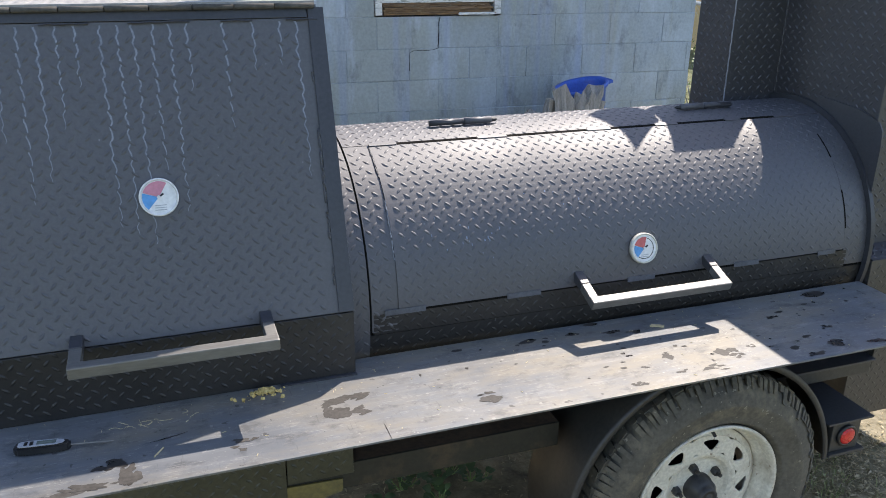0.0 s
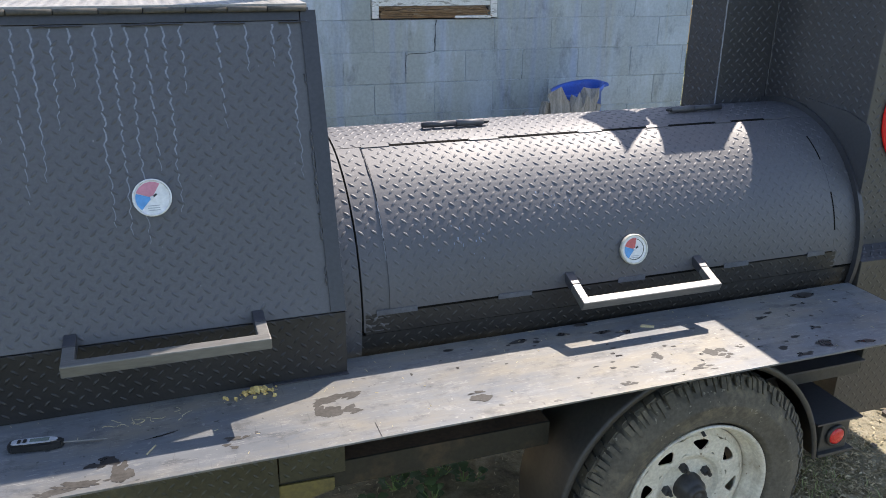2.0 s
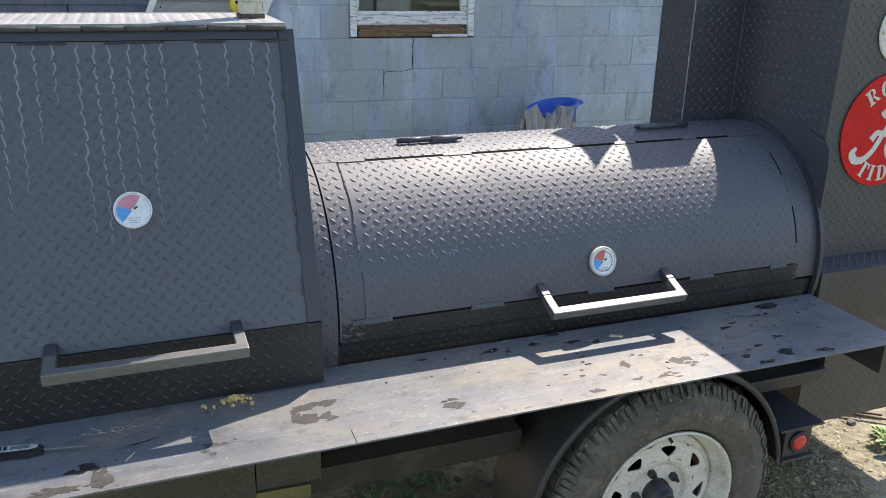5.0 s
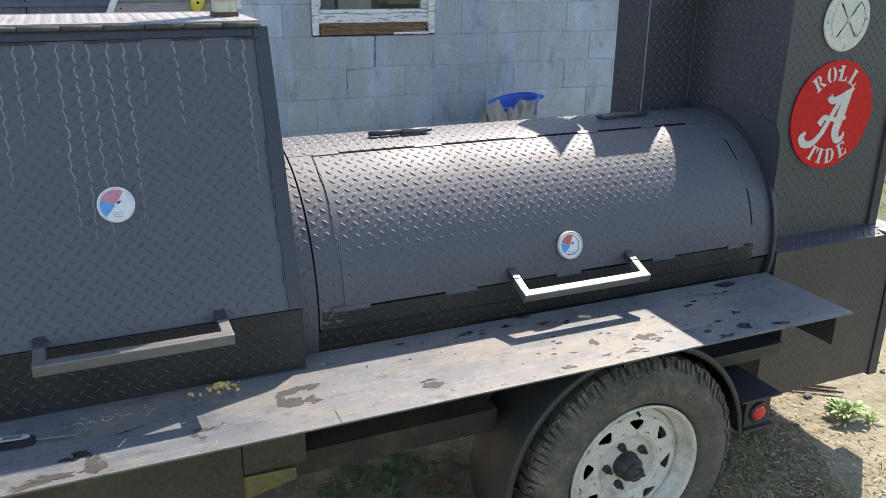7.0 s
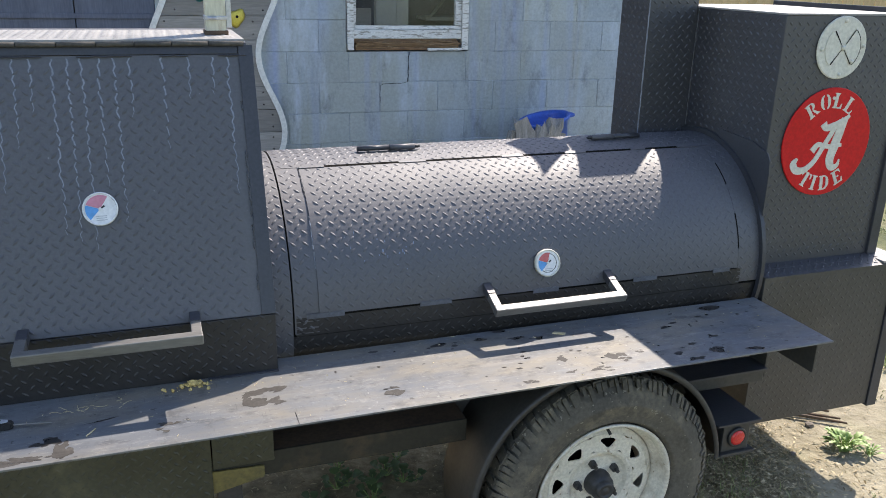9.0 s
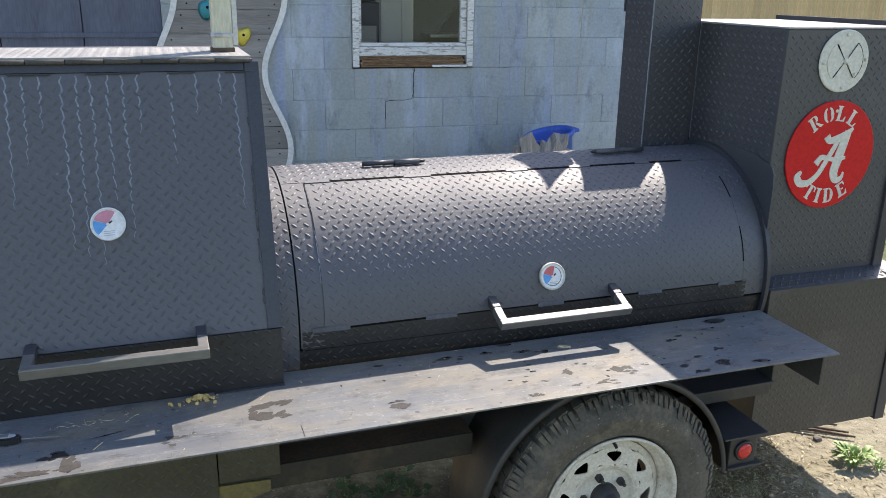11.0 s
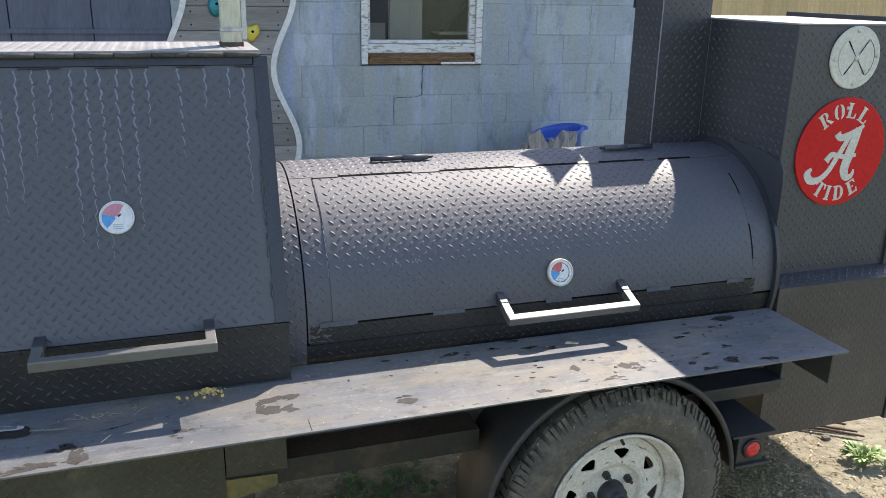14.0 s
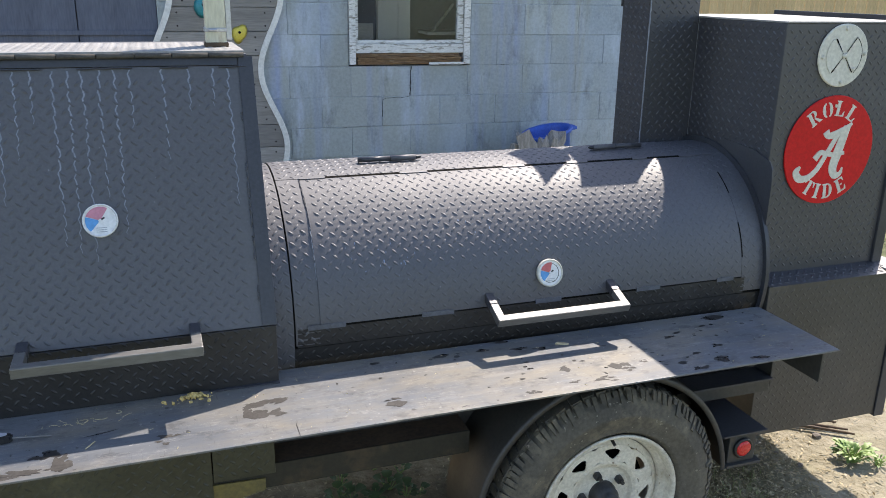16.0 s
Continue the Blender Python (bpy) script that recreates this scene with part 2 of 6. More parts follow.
def shelf_material():
    """Worn grey paint on a steel shelf: dust, dark grease spots, tan stains, scratches."""
    m, nt, b = nodes_of("worn grey shelf steel")
    big = noise_node(nt, 5, 6)
    small = noise_node(nt, 90, 4)
    col = ramp(nt, big, [(0.3, (0.124, 0.135, 0.148)), (0.7, (0.178, 0.188, 0.195))])
    dust = noise_node(nt, 2.5, 8, (1, 2.5, 1), rough=0.7)
    col = mix(nt, ramp(nt, dust, [(0.43, (0, 0, 0)), (0.63, (0.7,) * 3)]), col, (0.240, 0.212, 0.158))
    grime = noise_node(nt, 14, 9, (1, 1.6, 1), rough=0.72)
    col = mix(nt, ramp(nt, grime, [(0.52, (0, 0, 0)), (0.64, (0.6,) * 3)]), col, (0.075, 0.076, 0.078))
    wipe = noise_node(nt, 6, 4, (0.5, 7, 1))
    col = mix(nt, ramp(nt, wipe, [(0.56, (0, 0, 0)), (0.72, (0.22,) * 3)]), col, (0.31, 0.31, 0.315))
    scr = noise_node(nt, 34, 3, (0.7, 14, 1))
    col = mix(nt, ramp(nt, scr, [(0.63, (0, 0, 0)), (0.68, (0.45,) * 3)]), col, (0.36, 0.35, 0.33))
    cross = noise_node(nt, 26, 3, (9, 0.8, 1))
    col = mix(nt, ramp(nt, cross, [(0.66, (0, 0, 0)), (0.70, (0.3,) * 3)]), col, (0.07, 0.07, 0.07))
    speck = noise_node(nt, 60, 2)
    col = mix(nt, ramp(nt, speck, [(0.69, (0, 0, 0)), (0.72, (0.45,) * 3)]), col, (0.38, 0.37, 0.34))
    spot = noise_node(nt, 48, 2, (1, 1, 1.3))
    col = mix(nt, ramp(nt, spot, [(0.70, (0, 0, 0)), (0.73, (0.7,) * 3)]), col, (0.05, 0.048, 0.045))
    chalk = noise_node(nt, 11, 9, (1, 2.2, 1), rough=0.8)
    col = mix(nt, ramp(nt, chalk, [(0.56, (0, 0, 0)), (0.66, (0.45,) * 3)]), col, (0.34, 0.33, 0.30))
    nt.links.new(col, b.inputs["Base Color"])
    nt.links.new(ramp(nt, dust, [(0.3, (0.42,) * 3), (0.7, (0.56,) * 3)]), b.inputs["Roughness"])
    b.inputs["Metallic"].default_value = 0.2
    b.inputs["Specular IOR Level"].default_value = 0.4
    bump(nt, b, small, 0.4, 0.0006)
    return m


SHELF = shelf_material()
SCUFF = surface("pale scuffed primer", (0.17, 0.205, 0.28), (0.27, 0.32, 0.42), 0.6, 0, 40, 160, 0.0003)
GREASE = surface("dark grease spot", (0.020, 0.019, 0.019), (0.04, 0.037, 0.034), 0.32, 0, 30, 120, 0.0003)
TAN_STAIN = surface("brown dried spill", (0.048, 0.044, 0.039), (0.082, 0.076, 0.068), 0.55, 0, 30, 120, 0.0003, spec=0.25)
RUN_HALO = surface("bluish water mark", (0.062, 0.068, 0.082), (0.088, 0.096, 0.114), 0.5, 0, 60, 160, 0.0003, spec=0.8)
RUN = surface("pale mineral run", (0.15, 0.163, 0.19), (0.27, 0.285, 0.315), 0.45, 0, 40, 160, 0.0003)


def block_material():
    """Painted concrete block: blue-grey, with olive weathering and vertical runs."""
    def spread(nt, scale, detail=6.0, stretch=(1, 1, 1), rough=0.55):
        return noise_node(nt, scale, detail, stretch, "Position", rough)

    m, nt, b = nodes_of("painted concrete block")
    col = ramp(nt, spread(nt, 1.1, 6), [(0.34, (0.35, 0.405, 0.45)), (0.5, (0.43, 0.50, 0.57)), (0.66, (0.53, 0.605, 0.69))])
    olive = spread(nt, 1.3, 6, (1.5, 1, 0.45))
    geo = nt.nodes.new("ShaderNodeNewGeometry")
    sep = nt.nodes.new("ShaderNodeSeparateXYZ")
    nt.links.new(geo.outputs["Position"], sep.inputs[0])
    span = nt.nodes.new("ShaderNodeMapRange")
    span.inputs["From Min"].default_value, span.inputs["From Max"].default_value = 1.6, 3.3
    span.inputs["To Min"].default_value, span.inputs["To Max"].default_value = 0.11, -0.05
    nt.links.new(sep.outputs[0], span.inputs["Value"])
    more = nt.nodes.new("ShaderNodeMath")
    nt.links.new(olive, more.inputs[0])
    nt.links.new(span.outputs[0], more.inputs[1])
    col = mix(nt, ramp(nt, more.outputs[0], [(0.42, (0, 0, 0)), (0.60, (0.85,) * 3)]), col, (0.36, 0.385, 0.345))
    blue = spread(nt, 3.0, 3, (1.5, 1, 0.06))
    col = mix(nt, ramp(nt, blue, [(0.55, (0, 0, 0)), (0.66, (0.55,) * 3)]), col, (0.31, 0.38, 0.64))
    yellow = spread(nt, 4.2, 4, (1.7, 1, 0.10))
    col = mix(nt, ramp(nt, yellow, [(0.60, (0, 0, 0)), (0.70, (0.5,) * 3)]), col, (0.36, 0.36, 0.27))
    pale = spread(nt, 3.4, 6, (1.7, 1, 0.4), rough=0.65)
    col = mix(nt, ramp(nt, pale, [(0.55, (0, 0, 0)), (0.70, (0.6,) * 3)]), col, (0.62, 0.70, 0.82))
    dirt = spread(nt, 6, 8, (1.5, 1, 0.6), rough=0.7)
    col = mix(nt, ramp(nt, dirt, [(0.54, (0, 0, 0)), (0.72, (0.7,) * 3)]), col, (0.13, 0.15, 0.155))
    col = mix(nt, 0.13, col, ramp(nt, spread(nt, 55, 7), [(0.35, (0.12, 0.15, 0.17)), (0.65, (0.56, 0.63, 0.71))]))
    oi = nt.nodes.new("ShaderNodeObjectInfo")
    col = mix(nt, 1.0, col, ramp(nt, oi.outputs["Random"], [(0, (0.86, 0.87, 0.88)), (1, (1, 1, 1))]), "MULTIPLY")
    nt.links.new(col, b.inputs["Base Color"])
    b.inputs["Roughness"].default_value = 0.75
    bump(nt, b, spread(nt, 24, 9, rough=0.65), 0.9, 0.007)
    return m


BLOCK = block_material()
MORTAR = surface("painted mortar", (0.24, 0.28, 0.31), (0.46, 0.52, 0.58), 0.9, 0, 7, 60, 0.002, stain=(0.06, 0.065, 0.07), stain_at=(0.60, 0.68), stain_scale=5)


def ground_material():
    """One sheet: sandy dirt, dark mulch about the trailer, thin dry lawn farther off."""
    m, nt, b = nodes_of("yard dirt, mulch and lawn")
    geo = nt.nodes.new("ShaderNodeNewGeometry")
    sep = nt.nodes.new("ShaderNodeSeparateXYZ")
    nt.links.new(geo.outputs["Position"], sep.inputs[0])

    def border(axis, lo, hi, wob, scale):
        """0 below lo, 1 above hi along an axis, with a ragged border."""
        n = noise_node(nt, scale, 7, coord="Position", rough=0.65)
        a = nt.nodes.new("ShaderNodeMath")
        a.operation = "MULTIPLY_ADD"
        nt.links.new(n, a.inputs[0])
        a.inputs[1].default_value = wob
        nt.links.new(sep.outputs[axis], a.inputs[2])
        r = nt.nodes.new("ShaderNodeMapRange")
        r.inputs["From Min"].default_value, r.inputs["From Max"].default_value = lo + wob / 2, hi + wob / 2
        nt.links.new(a.outputs[0], r.inputs["Value"])
        return r.outputs[0]
    dirt = ramp(nt, noise_node(nt, 0.9, 8), [(0.32, (0.19, 0.165, 0.10)), (0.5, (0.29, 0.26, 0.165)), (0.66, (0.37, 0.335, 0.225))])
    dirt = mix(nt, 0.45, dirt, ramp(nt, noise_node(nt, 14, 8), [(0.3, (0.12, 0.10, 0.065)), (0.7, (0.42, 0.375, 0.285))]))
    dirt = mix(nt, ramp(nt, noise_node(nt, 1.7, 6), [(0.52, (0, 0, 0)), (0.64, (0.5,) * 3)]), dirt, (0.22, 0.22, 0.10))
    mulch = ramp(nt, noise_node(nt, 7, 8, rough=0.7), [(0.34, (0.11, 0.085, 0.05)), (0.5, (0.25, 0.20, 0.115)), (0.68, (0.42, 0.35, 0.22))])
    lawn = ramp(nt, noise_node(nt, 2.2, 8, rough=0.7), [(0.35, (0.055, 0.068, 0.025)), (0.5, (0.11, 0.12, 0.05)), (0.68, (0.19, 0.18, 0.095))])
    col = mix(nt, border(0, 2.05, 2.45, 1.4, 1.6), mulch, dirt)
    col = mix(nt, border(0, 3.3, 4.6, 2.0, 0.8), col, lawn)
    # Unseen lawn in front, added to lessen ground bounce on the upright faces.
    col = mix(nt, border(1, 0.9, 1.5, 0.4, 1.5), lawn, col)
    nt.links.new(col, b.inputs["Base Color"])
    b.inputs["Roughness"].default_value = 0.95
    bump(nt, b, noise_node(nt, 38, 8), 0.9, 0.012)
    return m


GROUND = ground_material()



def glass_material():
    m, nt, b = nodes_of("dusty window glass")
    b.inputs["Base Color"].default_value = (0.9, 0.93, 0.92, 1)
    b.inputs["Transmission Weight"].default_value = 1.0
    b.inputs["Roughness"].default_value = 0.03
    b.inputs["IOR"].default_value = 1.45
    return m


GLASS = glass_material()

# ---- building helpers ----
ORIGIN = {}


def thing(name, at, label, category, group="", kind=""):
    ob = new(name)
    ob.location = at
    ob.empty_display_size = 0.05
    ORIGIN[ob.name] = Vector(at)
    return tagged(ob, label, category, group, kind)


def mesh_of(bm, name, smooth=False):
    me = bpy.data.meshes.new(name)
    bm.normal_update()
    bm.to_mesh(me)
    bm.free()
    if smooth:
        for p in me.polygons:
            p.use_smooth = True
    return me


def part(name, bm, material, parent=None, label="", smooth=False, kind=""):
    """Links a bmesh, given in the place's own metres, as one mesh under a thing or a part."""
    o = ORIGIN[parent.name] if parent else Vector((0, 0, 0))
    bmesh.ops.translate(bm, verts=bm.verts, vec=-o)
    ob = new(name, mesh_of(bm, name, smooth))
    ob.data.materials.append(material)
    if parent:
        ob.parent = parent
    ORIGIN[ob.name] = o
    return tagged(ob, label, kind=kind)


def add_box(bm, lo, hi, bevel=0.0, m=None):
    c = [(a + b) / 2 for a, b in zip(lo, hi)]
    s = [abs(b - a) for a, b in zip(lo, hi)]
    mat = Matrix.Translation(c) @ Matrix.Diagonal((*s, 1))
    tmp = bmesh.new()
    bmesh.ops.create_cube(tmp, size=1.0, matrix=mat)
    if bevel:
        bmesh.ops.bevel(tmp, geom=tmp.edges[:], offset=bevel, segments=2, affect="EDGES", profile=0.6)
    if m is not None:
        bmesh.ops.transform(tmp, matrix=m, verts=tmp.verts)
    merge(bm, tmp)
    return bm


def merge(bm, tmp):
    me = bpy.data.meshes.new("tmp")
    tmp.to_mesh(me)
    tmp.free()
    bm.from_mesh(me)
    bpy.data.meshes.remove(me)


def box(lo, hi, bevel=0.0, m=None):
    return add_box(bmesh.new(), lo, hi, bevel, m)


def lathe(profile, segments=48, m=None, closed=False):
    """Turns (radius, height) pairs round z."""
    bm = bmesh.new()
    rings = []
    for r, h in profile:
        rings.append([bm.verts.new((r * math.cos(2 * math.pi * i / segments), r * math.sin(2 * math.pi * i / segments), h)) for i in range(segments)])
    pairs = list(zip(rings, rings[1:])) + ([(rings[-1], rings[0])] if closed else [])
    for a, b in pairs:
        for i in range(segments):
            j = (i + 1) % segments
            bm.faces.new((a[i], a[j], b[j], b[i]))
    if not closed:
        for ring, flip in ((rings[0], True), (rings[-1], False)):
            if profile[0 if flip else -1][0] > 1e-5:
                bm.faces.new(ring[::-1] if flip else ring)
    bmesh.ops.remove_doubles(bm, verts=bm.verts, dist=1e-6)
    if m is not None:
        bmesh.ops.transform(bm, matrix=m, verts=bm.verts)
    return bm


def ring_strip(profile, segments):
    """An open band turned round z."""
    bm = bmesh.new()
    rings = [[bm.verts.new((q * math.cos(2 * math.pi * i / segments), q * math.sin(2 * math.pi * i / segments), h)) for i in range(segments)] for q, h in profile]
    for a, b in zip(rings, rings[1:]):
        for i in range(segments):
            bm.faces.new((a[i], a[(i + 1) % segments], b[(i + 1) % segments], b[i]))
    return bm


def tube(points, radius, sides=8, radii=None):
    bm = bmesh.new()
    pts = [Vector(p) for p in points]
    rings = []
    for i, p in enumerate(pts):
        d = (pts[min(i + 1, len(pts) - 1)] - pts[max(i - 1, 0)]).normalized()
        a = d.cross(Vector((0, 0, 1)) if abs(d.z) < 0.9 else Vector((1, 0, 0))).normalized()
        b = d.cross(a)
        r = radii[i] if radii else radius
        rings.append([bm.verts.new(p + r * (math.cos(2 * math.pi * k / sides) * a + math.sin(2 * math.pi * k / sides) * b)) for k in range(sides)])
    for a, b in zip(rings, rings[1:]):
        for k in range(sides):
            j = (k + 1) % sides
            bm.faces.new((a[k], a[j], b[j], b[k]))
    bm.faces.new(rings[0][::-1])
    bm.faces.new(rings[-1])
    bmesh.ops.recalc_face_normals(bm, faces=bm.faces)
    return bm


def prism(outline, thickness, m):
    """A flat outline of (x, y) pairs with depth along local z, placed by m."""
    bm = bmesh.new()
    lo = [bm.verts.new((x, y, 0)) for x, y in outline]
    hi = [bm.verts.new((x, y, thickness)) for x, y in outline]
    n = len(outline)
    bm.faces.new(lo[::-1])
    bm.faces.new(hi)
    for i in range(n):
        j = (i + 1) % n
        bm.faces.new((lo[i], lo[j], hi[j], hi[i]))
    bmesh.ops.recalc_face_normals(bm, faces=bm.faces)
    bmesh.ops.transform(bm, matrix=m, verts=bm.verts)
    return bm


PITCH = 0.0315


def tread(name, place, u0, u1, v0, v1, material, parent, keep=None, phase=(0, 0), tall=0.0030):
    """The raised lugs of tread plate on a surface: place(u, v) gives a point, its two tangents and its normal."""
    verts, faces = [], []
    rnd = random.Random(name + str(round(u0, 3)))
    for j in range(int((v1 - v0) / (PITCH / 2)) + 2):
        for i in range(int((u1 - u0) / PITCH) + 2):
            odd = j % 2
            u = u0 + (i + 0.5 * odd + phase[0]) * PITCH
            v = v0 + (j * 0.5 + phase[1]) * PITCH
            if not (u0 + 0.011 < u < u1 - 0.011 and v0 + 0.011 < v < v1 - 0.011) or (keep and not keep(u, v)):
                continue
            p, tu, tv, n = place(u, v)
            a = radians(-40 if odd else 47)
            d = math.cos(a) * tu + math.sin(a) * tv
            s = -math.sin(a) * tu + math.cos(a) * tv
            L, W, T = 0.0106, 0.0039, tall * rnd.uniform(0.85, 1.1)
            k = len(verts)
            for x, y, z in ((-L, 0, 0), (-L * .55, -W * .75, 0), (0, -W, 0), (L * .55, -W * .75, 0), (L, 0, 0), (L * .55, W * .75, 0), (0, W, 0), (-L * .55, W * .75, 0),
                            (-L * .62, 0, T * .8), (0, -W * .32, T), (L * .62, 0, T * .8), (0, W * .32, T)):
                verts.append(p + d * x + s * y + n * (z - 0.0002))
            for f in ((0, 1, 8), (1, 2, 9, 8), (2, 3, 10, 9), (3, 4, 10), (4, 5, 10), (5, 6, 11, 10), (6, 7, 8, 11), (7, 0, 8), (8, 9, 10, 11)):
                faces.append([k + q for q in f])
    o = ORIGIN[parent.name]
    me = bpy.data.meshes.new(name)
    me.from_pydata([v - o for v in verts], [], faces)
    me.polygons.foreach_set("use_smooth", [True] * len(me.polygons))
    me.materials.append(material)
    ob = new(name, me)
    ob.parent = parent
    ORIGIN[ob.name] = o
    return tagged(ob, kind="stuff")


def flat(origin, tu, tv):
    o, a, b = Vector(origin), Vector(tu).normalized(), Vector(tv).normalized()
    n = a.cross(b)
    return lambda u, v: (o + a * u + b * v, a, b, n)


def blob_outline(rnd, rx, ry, n=14, rough=0.3):
    """A closed, wavy outline: lobes of falling size with a little raggedness."""
    n = max(n, 26)
    waves = [(k, rnd.uniform(0, 6.28), rough * rnd.uniform(0.3, 1.0) / k ** 0.8) for k in (2, 3, 4, 5, 7)]
    out = []
    for i in range(n):
        a = 2 * math.pi * i / n
        k = 1 + sum(w * math.sin(f * a + p) for f, p, w in waves) + rnd.uniform(-0.012, 0.012)
        out.append((rx * k * math.cos(a), ry * k * math.sin(a)))
    return out



# ---- ground ----
def ground_height(x, y):
    return 0.018 * noise.noise(Vector((x * 0.7, y * 0.7, 0.3))) + 0.008 * noise.noise(Vector((x * 3.1, y * 3.1, 1.7)))


def build_ground():
    def axis(lo, hi, step):
        fine = list(np.arange(lo, hi, step))
        far = [1.5, 4, 9, 20, 45, 110, 260, 600, 1500]
        return [lo - d for d in far[::-1]] + fine + [hi + d for d in far]
    xs, ys = axis(-2.0, 9.0, 0.09), axis(-1.0, 9.0, 0.09)
    verts, faces = [], []
    for y in ys:
        for x in xs:
            near = -2.0 <= x < 9.0 and -1.0 <= y < 9.0
            verts.append((x, y, ground_height(x, y) if near else 0.0))
    w = len(xs)
    for j in range(len(ys) - 1):
        for i in range(w - 1):
            faces.append((j * w + i, j * w + i + 1, (j + 1) * w + i + 1, (j + 1) * w + i))
    me = bpy.data.meshes.new("ground")
    me.from_pydata(verts, [], faces)
    for p in me.polygons:
        p.use_smooth = True
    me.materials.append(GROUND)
    tagged(new("ground", me), "sandy dirt yard with thin patches of grass", "ground", kind="structure")


build_ground()

# ---- concrete block building ----
WALL_TURN = math.degrees(math.atan(-0.05))
WALL = Matrix.Translation((1.5, 5.97, 0)) @ Matrix.Rotation(radians(WALL_TURN), 4, "Z") @ Matrix.Translation((-1.5, 0, 0))
COURSE, BLOCK_LEN, SILL = 0.207, 0.4175, 1.129
WIN_L, WIN_R, WIN_TOP = 1.506, 2.366, 2.36
WALL_L, WALL_R, WALL_TOP = 0.30, 3.862, 2.78


def wall_part(name, bm, material, parent, label="", smooth=False):
    bmesh.ops.transform(bm, matrix=WALL, verts=bm.verts)
    return part(name, bm, material, parent, label, smooth)


def build_building():
    wall = thing("wall_north", (1.5, 5.97, 0), "blue-grey painted concrete block wall with stains and a step crack", "wall", kind="structure")
    core = bmesh.new()
    for lo, hi in (((WALL_L, 0.0035, 0), (WIN_L, 0.2, WALL_TOP)), ((WIN_R, 0.0035, 0), (WALL_R - 0.004, 0.2, WALL_TOP)),
                   ((WIN_L, 0.0035, 0), (WIN_R, 0.2, SILL)), ((WIN_L, 0.0035, WIN_TOP), (WIN_R, 0.2, WALL_TOP))):
        add_box(core, lo, hi)
    wall_part("mortar", core, MORTAR, wall)
    roof = bmesh.new()
    add_box(roof, (-3.2, -0.25, WALL_TOP), (4.1, 4.2, WALL_TOP + 0.12), 0.01)
    bmesh.ops.transform(roof, matrix=WALL, verts=roof.verts)
    tagged(part("roof", roof, DARK_WALL), "flat dark roof slab of the block building", "roof", kind="structure")
    sides = bmesh.new()
    add_box(sides, (WALL_R - 0.2, 0.205, 0), (WALL_R, 4.0, WALL_TOP))
    add_box(sides, (-3.0, 3.8, 0), (WALL_R - 0.2, 4.0, WALL_TOP))
    add_box(sides, (-3.0, 0.205, 0), (-2.8, 3.8, WALL_TOP))
    bmesh.ops.transform(sides, matrix=WALL, verts=sides.verts)
    tagged(part("wall_rear", sides, MORTAR), "plain painted side and rear walls of the building", "wall", kind="structure")
    # dark boarded stretch beyond the climbing board
    boards = thing("wall_boarded", (-1.2, 6.03, 0), "dark slate-blue boarded wall in shade", "wall", kind="structure")
    for i in range(7):
        x1 = WALL_L - 0.003 - i * 0.47
        bm = box((x1 - 0.464, 0.02 + 0.004 * (i % 2), 0.0), (x1, 0.06, WALL_TOP), 0.003)
        wall_part("board", bm, DARK_WALL, boards)
    wall_part("rail", box((-3.0, 0.008, 1.335), (WALL_L - 0.004, 0.0195, 1.365), 0.002), DARK_WALL, boards)
    wall_part("backing", box((-3.0, 0.07, 0), (WALL_L - 0.01, 0.2, WALL_TOP)), DARK_WALL, boards)
    # blocks
    rnd = random.Random(5)
    shapes = {}
    rows = int((WALL_TOP - 0.0) / COURSE) + 1
    z_low = SILL - 6 * COURSE
    for r in range(rows + 1):
        z0 = z_low + r * COURSE
        z1 = min(z0 + COURSE, WALL_TOP)
        z0 = max(z0, 0.0)
        if z1 - z0 < 0.03:
            continue
        shift = 1.936 if (r % 2) else 1.733
        x = shift - 8 * BLOCK_LEN
        while x < WALL_R:
            spans = [(max(x, WALL_L), min(x + BLOCK_LEN, WALL_R))]
            if z1 > SILL + 0.01 and z0 < WIN_TOP - 0.01:
                a, b = spans[0]
                spans = [(a, min(b, WIN_L)), (max(a, WIN_R), b)]
            for a, b in spans:
                if b - a < 0.03:
                    continue
                g = rnd.choice((0.0004, 0.0010, 0.0018, 0.0030))
                size = (round(b - a - 2 * g, 3), round(z1 - z0 - 2 * g, 3))
                kind = (size, rnd.randrange(3))
                if kind not in shapes:
                    bm = box((-size[0] / 2, 0, -size[1] / 2), (size[0] / 2, 0.03, size[1] / 2), 0.004)
                    for v in bm.verts:
                        if v.co.y < 0.002:
                            v.co.y += rnd.uniform(-0.0008, 0.0008)
                        v.co.x += rnd.uniform(-0.0016, 0.0016)
                        v.co.z += rnd.uniform(-0.0016, 0.0016)
                    shapes[kind] = mesh_of(bm, "block")
                    shapes[kind].materials.append(BLOCK)
                ob = new("block", shapes[kind])
                ob.parent = wall
                at = WALL @ Vector(((a + b) / 2, rnd.uniform(-0.0030, 0.0010), (z0 + z1) / 2 + rnd.uniform(-0.0012, 0.0012))) - ORIGIN[wall.name]
                ob.matrix_basis = Matrix.Translation(at) @ Matrix.Rotation(radians(WALL_TURN), 4, "Z")
            x += BLOCK_LEN
    # the step crack under the window
    crack = [(1.945, 1.127), (1.935, 1.09), (1.937, 1.03), (1.936, 0.96), (1.934, 0.925), (1.90, 0.915), (1.82, 0.912), (1.76, 0.910), (1.738, 0.90), (1.734, 0.84), (1.736, 0.78)]
    bm = bmesh.new()
